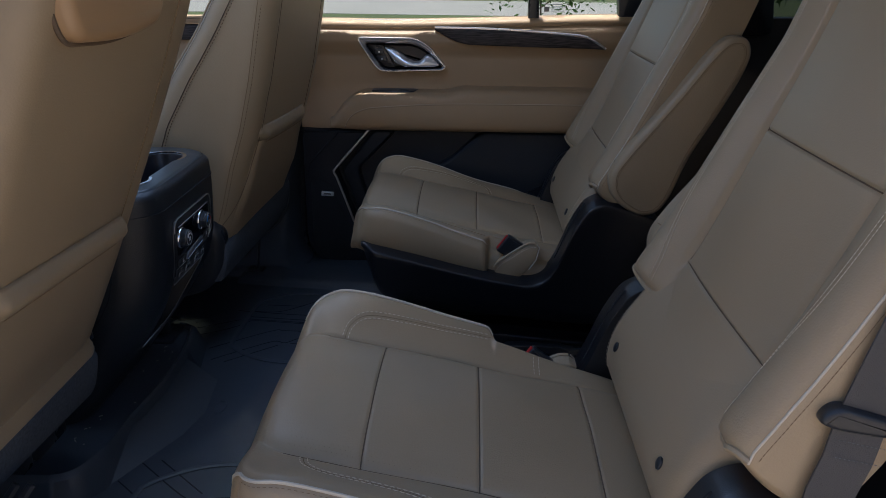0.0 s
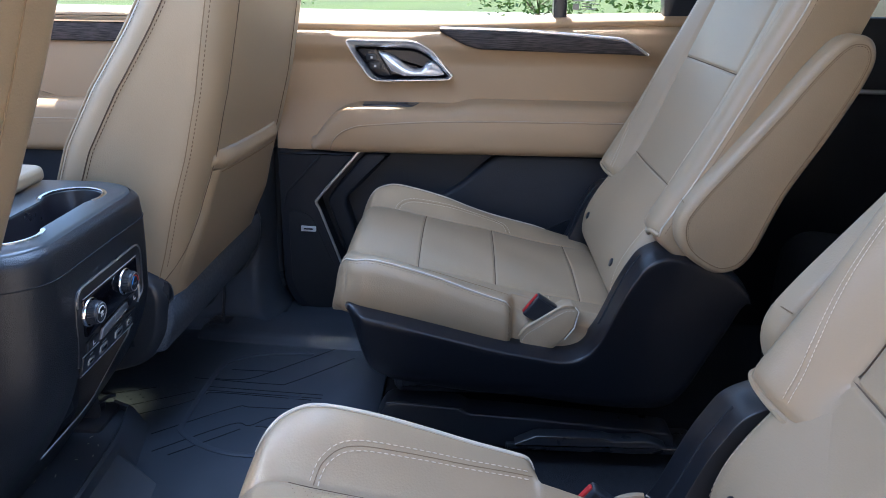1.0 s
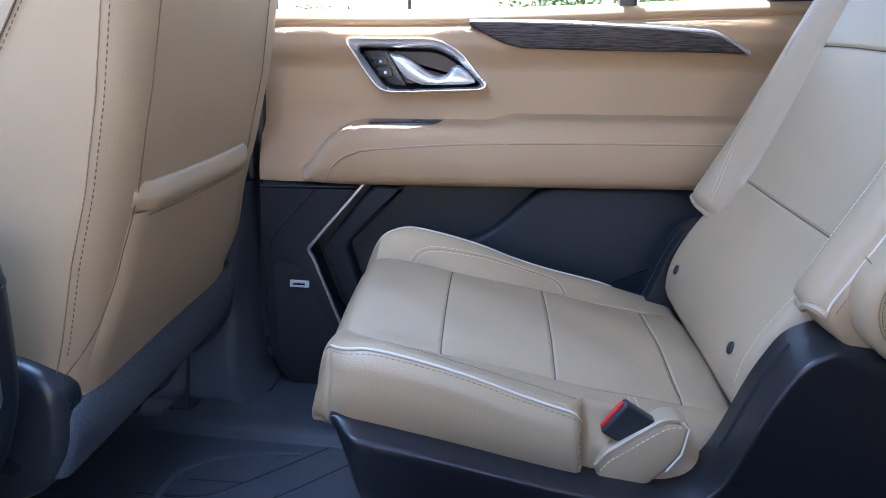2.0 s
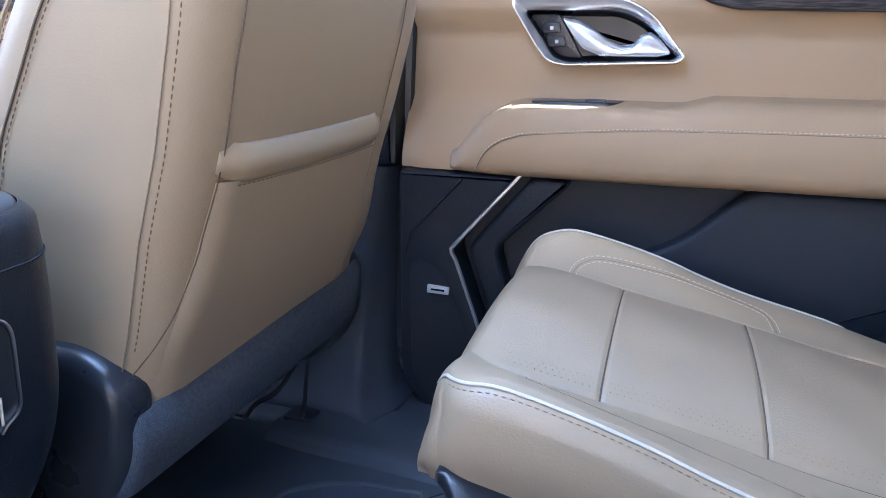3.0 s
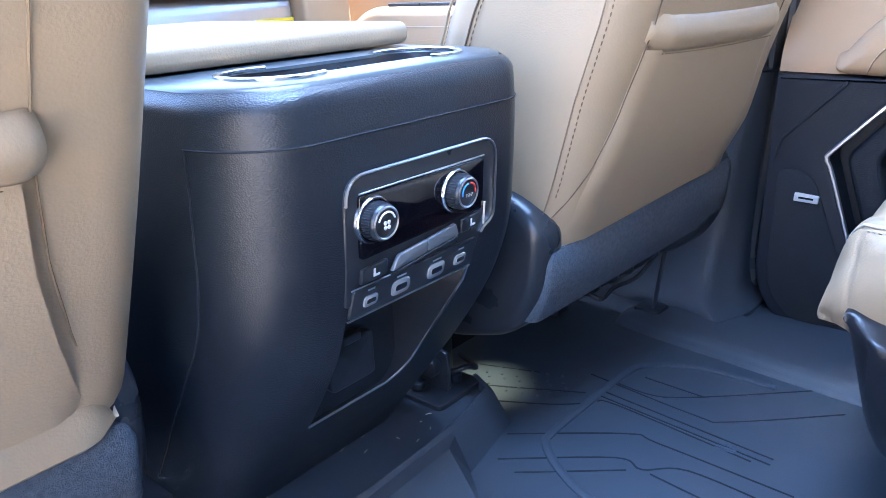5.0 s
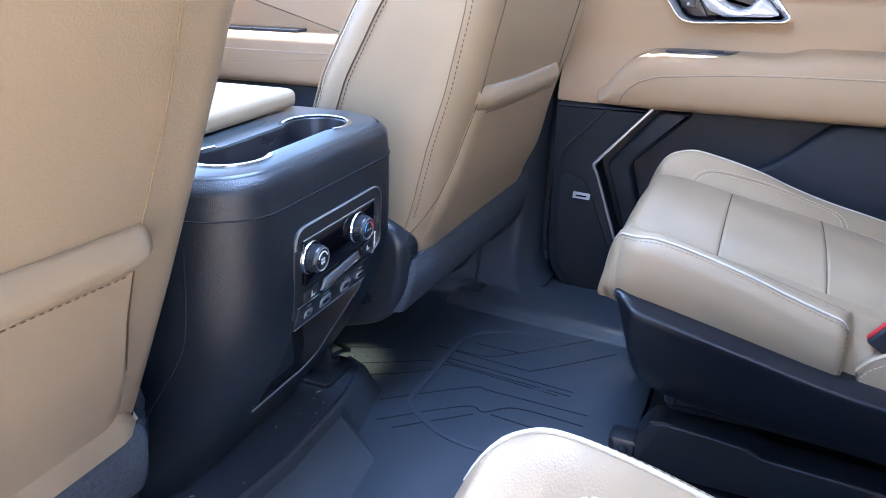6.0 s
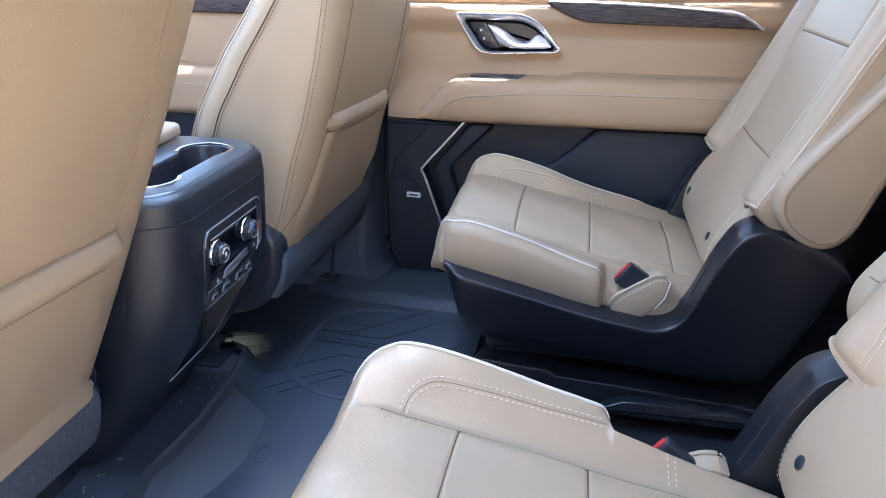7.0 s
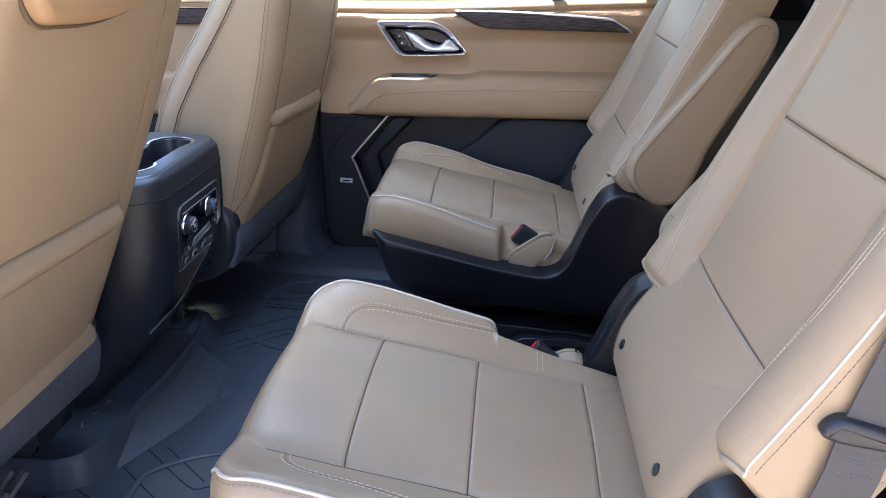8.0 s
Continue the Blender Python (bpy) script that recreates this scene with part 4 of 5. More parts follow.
    part("hump_slit", tube([at(x, 0.224, hump(x) - 0.0114) for x in np.linspace(0.262, 0.318, 14)], 0.0016, 5), GROOVE, outer)
    # buckle, its pocket and rear panel
    sleeve_top = [tuple(p) for p in spline([(0.132, 0.236), (0.142, 0.250), (0.158, 0.261), (0.183, 0.277), (0.203, 0.288), (0.218, 0.289)], 6)]
    sleeve = sleeve_top + [(0.229, 0.282), (0.222, 0.254), (0.207, 0.232), (0.19, 0.215), (0.16, 0.205), (0.135, 0.215)]
    fp = part("buckle_sleeve", slab(sleeve, -0.233, -0.200, 0.005, lambda a, b, t: at(a + slump, t + 0.25 * max(0, b - 0.25), b - slump), 3), LEATHER, ob, "tan leather sleeve holding the buckle")
    part("sleeve_hem", tube([at(a + slump, -0.2315 + 0.25 * max(0, b - 0.25), b - slump) for a, b in sleeve_top], 0.0034, 6), LEATHER, fp)
    part("piping", tube([at(a + slump, -0.2335 + 0.25 * max(0, b - 0.25), b - slump) for a, b in ((0.222, 0.288), (0.2285, 0.281), (0.2215, 0.254), (0.207, 0.233))], 0.0012, 6), PIPING, fp)
    part("stitching", stitches([at(a + slump + 0.004, -0.2336 + 0.25 * max(0, b - 0.257), b - slump - 0.007) for a, b in sleeve_top], 0.006, 0.004), THREAD, fp)
    bk = rounded([(-0.021, -0.045), (0.021, -0.045), (0.022, 0.030), (-0.022, 0.030)], 0.004, 3)
    ca, sa = math.cos(radians(55)), math.sin(radians(55))

    def buck(a, b, t):
        return at(0.173 + slump + a * ca - b * sa, t - 0.10 * b, 0.272 - slump + a * sa + b * ca)
    body = part("belt_buckle", slab(bk, -0.220, -0.203, 0.004, buck), SMOOTH_BLACK, ob, "black seat belt buckle with red button")
    part("release_button", slab(rounded([(-0.019, 0.026), (0.019, 0.026), (0.019, 0.0325), (-0.019, 0.0325)], 0.002, 2), -0.2150, -0.2080, 0.001, buck, 2), RED, body, "red release button")
    part("rear_panel", pad(np.linspace(u_of_z(0.36), utop - 0.01, 16), np.linspace(-0.205, 0.205, 14), lambda u, v: behind(0.105 - 0.02 * (abs(v) / 0.2) ** 4)(u, v), behind(0.07)), BLACK, ob, "black carpeted backrest rear panel")
    # base: risers and floor rails
    part("seat_base", box(-0.085, 0.40, yc - 0.19, yc + 0.19, 0.09, 0.22, 0.02), SMOOTH_BLACK, ob)
    for v in (-0.185, 0.185):
        cov = part("floor_rail_cover", slab(rounded([(-0.115, 0.0), (0.42, 0.0), (0.42, 0.040), (0.16, 0.062), (0.052, 0.068), (0.035, 0.078), (-0.075, 0.087), (-0.095, 0.082), (-0.115, 0.05)], [0.004, 0.01, 0.02, 0.03, 0.006, 0.006, 0.006, 0.012, 0.02], 4), v - 0.026, v + 0.026, 0.004, lambda a, b, t: at(a, t, b)), SMOOTH_BLACK, ob, "black seat rail cover")
        part("cover_rim", tube([at(0.05, v * 1.13, 0.0695), at(0.036, v * 1.13, 0.0785), at(-0.074, v * 1.13, 0.0875), at(-0.095, v * 1.12, 0.082)], 0.0016, 5), SMOOTH_BLACK, cov)
        part("rail", box(0.12, 0.46, yc + o * v - 0.034, yc + o * v + 0.034, 0.0, 0.014, 0.004), SMOOTH_BLACK, ob, "black steel floor rail")
    part("front_bracket", box(-0.15, -0.105, yc - o * 0.212, yc - o * 0.175, 0.0, 0.046, 0.008), SMOOTH_BLACK, ob, "black floor bracket with a bolt")
    part("bracket_bolt", disc(0.008, 0.006, 12, lambda a, b, t: at(-0.128 + a, -0.2125 - t, 0.028 + b), 0.002), SMOOTH_BLACK, ob)
    lever = part("lift_lever", slab(rounded([(0.13, 0.030), (0.19, 0.022), (0.36, 0.020), (0.40, 0.034), (0.36, 0.050), (0.30, 0.046), (0.285, 0.052), (0.17, 0.052)], 0.008, 3), -0.248, -0.222, 0.004, lambda a, b, t: at(a, t, b)), SMOOTH_BLACK, ob, "black fold release lever")
    part("lever_rim", tube([at(0.135, -0.2475, 0.034), at(0.172, -0.2475, 0.051), at(0.284, -0.2475, 0.051), at(0.300, -0.2475, 0.046)], 0.0014, 5), SMOOTH_BLACK, lever)

    return ob


captain_chair(0.444, 1, "tan leather captain chair with cream piping beside the closed door")
captain_chair(-0.444, -1, "tan leather captain chair with cream piping at the open doorway", 0.02, 1.0, 1)


# ---- front seats, seen from behind ----
def front_seat(yc, o, label, recline=None, wide=0.0, raise_band=0.0, toe=0.0):
    """o: +1 when the outer side is +y; toe: how far the seat is turned on its base."""
    ob = thing("front_seat", label, "car seat", "front seats")

    def at(x, v, z):
        return Vector((x + toe * (v + 0.148), yc + o * v, z))
    zs = np.array([0.20, 0.27, 0.35, 0.44, 0.52, 0.62, 0.72, 0.80, 0.90, 1.0])
    xr = np.array([-0.468, -0.456, -0.428, -0.402, -0.374, -0.347, -0.327, -0.312, -0.296, -0.290])
    xf = np.array([-0.70, -0.68, -0.66, -0.635, -0.605, -0.55, -0.485, -0.44, -0.40, -0.39])
    if recline:
        xn = np.interp(zs, *recline)
        xf, xr = xf + xn - xr, xn
    hw = np.array([0.200, 0.203, 0.205, 0.207, 0.208, 0.209, 0.208, 0.203, 0.180, 0.13])

    def ring(z):
        r, f, w = np.interp(z, zs, xr), np.interp(z, zs, xf), np.interp(z, zs, hw)
        ex = 0.026 * step((0.50 - z) / 0.18)
        pts = rounded([(r, -w + 0.012 - wide), (r, w - 0.012 + ex), (f + 0.03, w + ex), (f, w - 0.03), (f + 0.06, w - 0.1), (f + 0.06, -w + 0.1), (f, -w + 0.03), (f + 0.03, -w - wide)], [0.055 - wide, 0.036, 0.03, 0.025, 0.03, 0.03, 0.025, 0.03], 6)
        return [at(p[0], p[1], z + 0.02 * step((-0.45 - p[0]) / 0.2) + 0.032 * (p[1] / 0.2 + 1) / 2 * step((0.40 - z) / 0.14)) for p in pts]
    levels = list(np.linspace(0.256, 0.985, 30))
    back = part("backrest", loft([ring(z) for z in levels]), LEATHER, ob, "tan leather front seat backrest", 60)

    def rear(v, z, d=0.0):
        r, w = np.interp(z, zs, xr), np.interp(z, zs, hw)
        e = abs(v) - (w - 0.060)
        drop = 0.0
        if e > 0:
            drop = 0.030 * (e / 0.048) ** 2
        return at(r - drop + d, v, z)
    # stitched seams along the rear edges and the side welt
    for sg in (-1, 1):
        if not recline:
            part("stitching", stitches([rear(sg * (np.interp(z, zs, hw) - 0.016), z, 0.002) for z in np.linspace(0.33, 0.95, 60)], 0.0072, 0.0046, 0.0008), SEAM_BROWN, back)
        side_line = [at(x, sg * (np.interp(z, zs, hw) - 0.0006), z + 0.02 * step((-0.45 - x) / 0.2)) for z in np.linspace(0.33, 0.93, 50) for x in (float(np.interp(z, zs, xf)) + 0.056,)]
        part("side_seam", tube(side_line, 0.0012, 5), SEAM, back)
        part("stitching", stitches([p + Vector((0.006, 0, 0)) for p in side_line], 0.0072, 0.0046, 0.0008), SEAM_BROWN, back)
        part("edge_seam", tube([rear(sg * (np.interp(z, zs, hw) - 0.0115), z, 0.0012) for z in np.linspace(0.31, 0.95, 60)], 0.0008, 5), SEAM_TAN, back)
        edge = [at(x, sg * (np.interp(z, zs, hw) - 0.010), z + 0.02 * step((-0.45 - x) / 0.2)) for z in np.linspace(0.33, 0.93, 50) for x in (float(np.interp(z, zs, xf)) + 0.014,)]
        part("welt", tube(edge, 0.0020, 6), LEATHER, back, "self-coloured leather welt on the side bolster")
        part("stitching", stitches([p + Vector((0.006, 0.0012 * o * sg, 0)) for p in edge], 0.0060, 0.0040, 0.0006), SEAM_BROWN, back)
    # map pocket with its gathered band
    def band_z(v):
        return 0.484 + raise_band + (0.06 * v - 0.008 if recline else 0.004 * (v / 0.15) ** 2)
    vs = np.linspace(-0.142 if recline else -0.152, 0.170 if recline else 0.140, 34)
    mid, half = (0.014, 0.142) if recline else (-0.006, 0.118)

    def inner_edge(z):
        return float(np.interp(z, (0.26, 0.278, 0.30, 0.33, 0.365, 0.42, 0.475, 0.51, 0.59, 0.95), (-0.202, -0.199, -0.188, -0.177, -0.166, -0.154, -0.149, -0.148, -0.151, -0.132))) + (0.008 if recline else 0.0)

    def outer_edge(z):
        return float(np.interp(z, (0.26, 0.30, 0.39, 0.47, 0.53, 0.60, 0.95), (0.190, 0.184, 0.163, 0.143, 0.140, 0.142, 0.128)))

    def pocket(k, v, d=None):
        low = 0.268 + 0.038 * (v / 0.2 + 1) / 2
        z = low + (band_z(v) - low) * k
        h = 0.001 + 0.008 * step(k * 1.6) - 0.009 * step((abs(v - mid) - half - 0.014) / 0.014)
        vv = v + (inner_edge(z) + 0.152) * (0.140 - v) / 0.292 + (outer_edge(z) - 0.140) * (v + 0.152) / 0.292
        return rear(vv, z, h if d is None else d)
    pk = part("map_pocket", pad(np.linspace(0, 1, 22), vs, pocket, lambda k, v: pocket(k, v, -0.012)), LEATHER, ob, "tan leather map pocket on the seat back", 70)

    def bandp(k, v):
        ends = step((abs(v - mid) - half) / 0.028)
        z = band_z(v) - 0.002 + 0.036 * (k + 0.12 * ends * (1 - k)) + 0.004 * ends
        h = 0.004 + (0.017 if recline else 0.012) * math.sin(math.pi * (0.10 + 0.90 * k) ** 0.8) - 0.013 * ends
        return rear(v, z, h)
    part("pocket_band", pad(np.linspace(0, 1, 12), vs, bandp, lambda k, v: rear(v, band_z(v) + 0.034 * k, -0.012)), LEATHER, pk, "rolled leather band on the pocket mouth", 70)
    part("stitching", stitches([rear(v, band_z(v) - 0.004, 0.012) for v in vs[2:-2]], 0.007), SEAM_BROWN, pk)
    part("panel_seam", tube([rear(inner_edge(z), z, 0.0014) for z in np.linspace(0.275, 0.95, 60)], 0.0008, 5), SEAM_TAN if recline else SEAM, back)
    if not recline:
        part("panel_seam", tube([rear(outer_edge(z), z, 0.0014) for z in np.linspace(0.302, 0.95, 60)], 0.0008, 5), SEAM, back)
    # carpeted lower flap and plastic cushion shield
    fl = []
    dx0 = float(np.interp(0.27, zs, xr)) + 0.456
    for z, x, w in ((0.266, -0.457 + dx0, 0.200), (0.250, -0.452 + dx0, 0.202), (0.226, -0.455 + dx0, 0.202), (0.196, -0.464 + dx0, 0.204), (0.178, -0.473 + dx0, 0.204)):
        up = (z - 0.178) / 0.088
        fl.append([at(p[0], p[1], z + (0.032 * up + 0.022 * (1 - up)) * (p[1] / 0.2 + 1) / 2) for p in rounded([(x, -w), (x, w + 0.024), (x - 0.10, w + 0.024), (x - 0.10, -w)], [0.012, 0.012, 0.01, 0.01], 5)])
    part("carpet_flap", loft(fl), CARPET, ob, "charcoal carpet flap under the seat back", 60)
    shield = rounded([(-0.455, 0.300), (-0.500, 0.335), (-0.60, 0.34), (-1.02, 0.33), (-1.05, 0.20), (-0.95, 0.14), (-0.60, 0.125), (-0.50, 0.155), (-0.462, 0.215)], [0.03, 0.03, 0.03, 0.05, 0.05, 0.05, 0.03, 0.04, 0.04], 5)
    for sg in (-1, 1):
        part("side_shield", slab(shield, sg * 0.165, sg * (0.245 if sg > 0 and not recline else 0.215), 0.018, lambda a, b, t: at(a + dx0, t, b), 5), SMOOTH_BLACK, ob, "black plastic seat side shield")
    part("seat_cushion", slab(rounded([(-0.50, 0.26), (-1.04, 0.26), (-1.06, 0.34), (-0.98, 0.375), (-0.55, 0.355)], 0.04), -0.19, 0.19, 0.03, lambda a, b, t: at(a, t, b), 4), LEATHER, ob, "tan leather cushion")
    for v in (-0.16, 0.16):
        part("seat_rail", box(-1.0, -0.66, yc + o * v - 0.02, yc + o * v + 0.02, 0.0, 0.11, 0.008), SMOOTH_BLACK, ob)
    springs = [tube([at(-0.50 - 0.02 * k, v, 0.20), at(-0.52 - 0.02 * k, v + 0.03, 0.165), at(-0.50 - 0.02 * k, v + 0.06, 0.19)], 0.006, 6) for k in range(2) for v in (0.06, 0.10)]
    for coil in springs:
        part("seat_spring", coil, SMOOTH_BLACK, ob)
    if recline:
        part("rail_end_cover", box(-0.82, -0.655, -0.248, -0.150, 0.040, 0.090, 0.008), SMOOTH_BLACK, ob, "black seat rail end cover")
        return ob
    part("courtesy_lamp", box(-0.705, -0.672, 0.318, 0.342, 0.116, 0.130, 0.003), WHITE_MARK, ob, "small clear courtesy lamp lens")
    mech = part("rail_mechanism", slab(rounded([(-0.72, 0.035), (-0.615, 0.05), (-0.555, 0.098), (-0.515, 0.128), (-0.495, 0.150), (-0.53, 0.185), (-0.74, 0.185)], 0.010, 3), 0.585, 0.625, 0.006, side), SMOOTH_BLACK, ob, "black seat adjuster mechanism")
    for a, b, r in ((-0.596, 0.076, 0.011), (-0.566, 0.102, 0.013), (-0.538, 0.122, 0.010)):
        part("adjuster_link", disc(r, 0.012, 14, lambda p, q, t, a=a, b=b: Vector((a + p, 0.583 - t, b + q)), 0.003), SMOOTH_BLACK, mech)
    part("adjuster_cable", tube(spline([(-0.64, 0.578, 0.040), (-0.605, 0.570, 0.062), (-0.580, 0.576, 0.058), (-0.556, 0.572, 0.086), (-0.520, 0.578, 0.112), (-0.50, 0.60, 0.150)], 6), 0.004, 6), SMOOTH_BLACK, mech)
    part("rail_post", tube([at(-0.545, 0.235, 0.20), at(-0.566, 0.232, 0.020)], 0.0036, 8), SMOOTH_BLACK, ob, "black seat lock post")
    part("post_plate", slab(rounded([(-0.562, 0.651), (-0.514, 0.651), (-0.510, 0.690), (-0.556, 0.694)], 0.008, 4), 0.014, 0.0225, 0.003, plan), BLACK, ob, "black foot plate of the post")
    return ob


front_seat(0.430, 1, "tan leather front passenger seat with map pocket on its back", toe=0.10)
drv = front_seat(-0.430, -1, "tan leather driver seat with map pocket on its back", ((0.20, 0.28, 0.36, 0.51, 0.63, 0.77, 0.85, 1.0), (-0.560, -0.525, -0.490, -0.424, -0.372, -0.313, -0.285, -0.24)), 0.016, 0.010)
hp = rounded([(-0.112, 0.86), (-0.108, 0.79), (-0.095, 0.768), (0.0, 0.762), (0.085, 0.772), (0.105, 0.79), (0.112, 0.86)], [0.01, 0.02, 0.02, 0.08, 0.02, 0.02, 0.01], 5)
part("shell_seam", tube([Vector((-0.3035, -0.483 + a * 1.012, b + 0.0105)) for a, b in hp], 0.0026, 6), SEAM, drv)
part("headrest_shell", slab(hp, -0.335, -0.284, 0.012, lambda a, b, t: Vector((t, -0.483 + a, b + 0.012)), 4), SHELL_TAN, drv, "smooth tan shell at the top of the seat back")

# ---- centre console ----
con = thing("centre_console", "black centre console with rear climate panel and cup holders", "console")
PROF = spline([(-0.4485, 0.4965), (-0.4415, 0.4900), (-0.4390, 0.4700), (-0.4385, 0.445), (-0.441, 0.39), (-0.447, 0.335), (-0.468, 0.275), (-0.51, 0.205), (-0.568, 0.125), (-0.628, 0.045), (-0.655, 0.0)], 6)


def con_outline(x, w):
    """Plan outline with long, soft rear corners."""
    turn = [((1 - t) ** 2 * x + 2 * t * (1 - t) * (x - 0.009) + t * t * (x - 0.068), (1 - t) ** 2 * (w - 0.055) + 2 * t * (1 - t) * (w - 0.012) + t * t * w) for t in np.linspace(0, 1, 12)]
    wide = 0.012   # the passenger side is a little fuller
    return [(p, -q) for p, q in turn[::-1]] + [(p, q + wide) for p, q in turn] + [(-1.25, w + wide), (-1.25, -w)]


def con_width(z):
    return 0.166 - 0.007 * step((z - 0.484) / 0.013) - 0.012 * step((0.35 - z) / 0.3)


body = [[Vector((p, q, z)) for p, q in con_outline(x, con_width(z))] for x, z in PROF]
shell_ob = part("console_body", loft(body), BLACK, con, "black grained console body", 50)
zs_, xs_ = [p[1] for p in PROF][::-1], [p[0] for p in PROF][::-1]
edge = con_outline(float(np.interp(0.4585, zs_, xs_)) + 0.0003, 0.1663)
part("top_seam", tube([(p, q, 0.4585) for p, q in edge[:24]], 0.0009, 5), GROOVE, con)
for s in (-1, 1):
    drop = spline([(-0.508, 0.459), (-0.512, 0.41), (-0.522, 0.34), (-0.540, 0.296), (-0.594, 0.221), (-0.680, 0.10)], 6)
    part("side_seam", tube([(x, s * (con_width(z) + 0.0004) + 0.006 * (s + 1), z) for x, z in drop], 0.0012, 5), GROOVE, con)


def around(outline, cx, cy, n=96):
    """The outline met by rays from a centre, evenly turned."""
    out = []
    p = [np.array(q, float) for q in outline]
    for k in range(n):
        d = np.array((math.cos(2 * math.pi * k / n), math.sin(2 * math.pi * k / n)))
        best = 0.0
        for i in range(len(p)):
            q, e = p[i - 1] - np.array((cx, cy)), p[i] - p[i - 1]
            den = d[0] * e[1] - d[1] * e[0]
            if abs(den) < 1e-12:
                continue
            r, w = (q[0] * e[1] - q[1] * e[0]) / den, (q[0] * d[1] - q[1] * d[0]) / den
            if r > 0 and -1e-9 <= w <= 1 + 1e-9:
                best = max(best, r)
        out.append((cx + d[0] * best, cy + d[1] * best))
    return out


CX = -0.513
top_out = around(con_outline(-0.4490, 0.1585)[:24] + [(-0.66, 0.1705), (-0.66, -0.1585)], CX, 0)
bone = [(CX + 0.040 * math.cos(a), 0.080 + 0.040 * math.sin(a)) for a in np.linspace(-0.22 * math.pi, 1.22 * math.pi, 40)] + [(CX + 0.040 * math.cos(a), -0.080 + 0.040 * math.sin(a)) for a in np.linspace(0.78 * math.pi, 2.22 * math.pi, 40)]
top_in = around(bone, CX, 0)
lipped = [(CX + (a - CX) * 0.97, b * 0.985) for a, b in top_in]
part("console_top", loft([[plan(a, b, z) for a, b in o] for o, z in ((top_out, 0.4945), (inset(top_out, 0.0015), 0.4978), (inset(top_out, 0.006), 0.4995), (top_in, 0.5010), (lipped, 0.4985))], False), CONSOLE_TOP, con, "smooth black console top", 50)
well = loft([[plan(a, b, z) for a, b in o] for o, z in ((inset(lipped, -0.001), 0.4990), (lipped, 0.4970), (inset(lipped, 0.003), 0.405), (inset(lipped, 0.008), 0.400))], False)
base = len(well[0]) - len(lipped)
well[1].append(tuple(range(base, base + len(lipped))))
part("cup_well", well, DISH, con, "dark sunken cup holder well", 50)
part("front_deck", slab(rounded([(-0.655, -0.152), (-0.655, 0.164), (-1.25, 0.164), (-1.25, -0.152)], 0.03, 5), 0.47, 0.5040, 0.008, plan, 4), CONSOLE_TOP, con)
part("cup_divider", slab(rounded([(CX - 0.031, -0.026), (CX + 0.031, -0.026), (CX + 0.031, 0.026), (CX - 0.031, 0.026)], 0.01), 0.40, 0.462, 0.006, plan), SMOOTH_BLACK, con, "low bridge between the cup holders")
for s in (-1, 1):
    arc = [Vector((CX + 0.0415 * math.cos(a), s * 0.080 + 0.0415 * math.sin(a), 0.5012)) for a in np.linspace(s * -0.16 * math.pi, s * 1.16 * math.pi, 40)]
    part("chrome_rim", tube(arc, 0.0034, 6, flat=0.6), CHROME, con, "chrome cup holder rim")
part("armrest_lid", slab(rounded([(-0.588, -0.155), (-0.588, 0.166), (-0.98, 0.166), (-0.98, -0.155)], 0.03, 6), 0.502, 0.524, 0.008, plan, 5), LEATHER, con, "padded tan leather console lid")


# rear climate panel on the console's back face
def cf(a, b, t):
    """Panel coordinates: across, height, depth proud of the console's back face."""
    zs_, xs_ = [p[1] for p in PROF][::-1], [p[0] for p in PROF][::-1]
    return Vector((float(np.interp(b, zs_, xs_)) + t, a, b))


bez = rounded([(-0.086, 0.430), (0.098, 0.430), (0.098, 0.352), (0.080, 0.345), (0.078, 0.322), (-0.086, 0.322)], [0.022, 0.022, 0.02, 0.01, 0.01, 0.006], 6)
recess = part("panel_recess", slab(bez, -0.004, 0.003, 0.002, cf), SMOOTH_BLACK, con, "smooth black recessed panel surround")
part("panel_chrome_rim", tube([cf(a, b, 0.004) for a, b in bez[0:26]] , 0.0013, 6), SATIN, recess, "fine satin rim")
part("display", slab(rounded([(-0.074, 0.414), (0.078, 0.414), (0.078, 0.366), (-0.074, 0.362)], 0.004), 0.002, 0.006, 0.001, cf), GLOSS_BLACK, con, "dark glossy climate display")
part("display_line", tube([cf(-0.074, 0.4155, 0.0055), cf(0.078, 0.4155, 0.0055)], 0.0008, 5), SATIN, con)
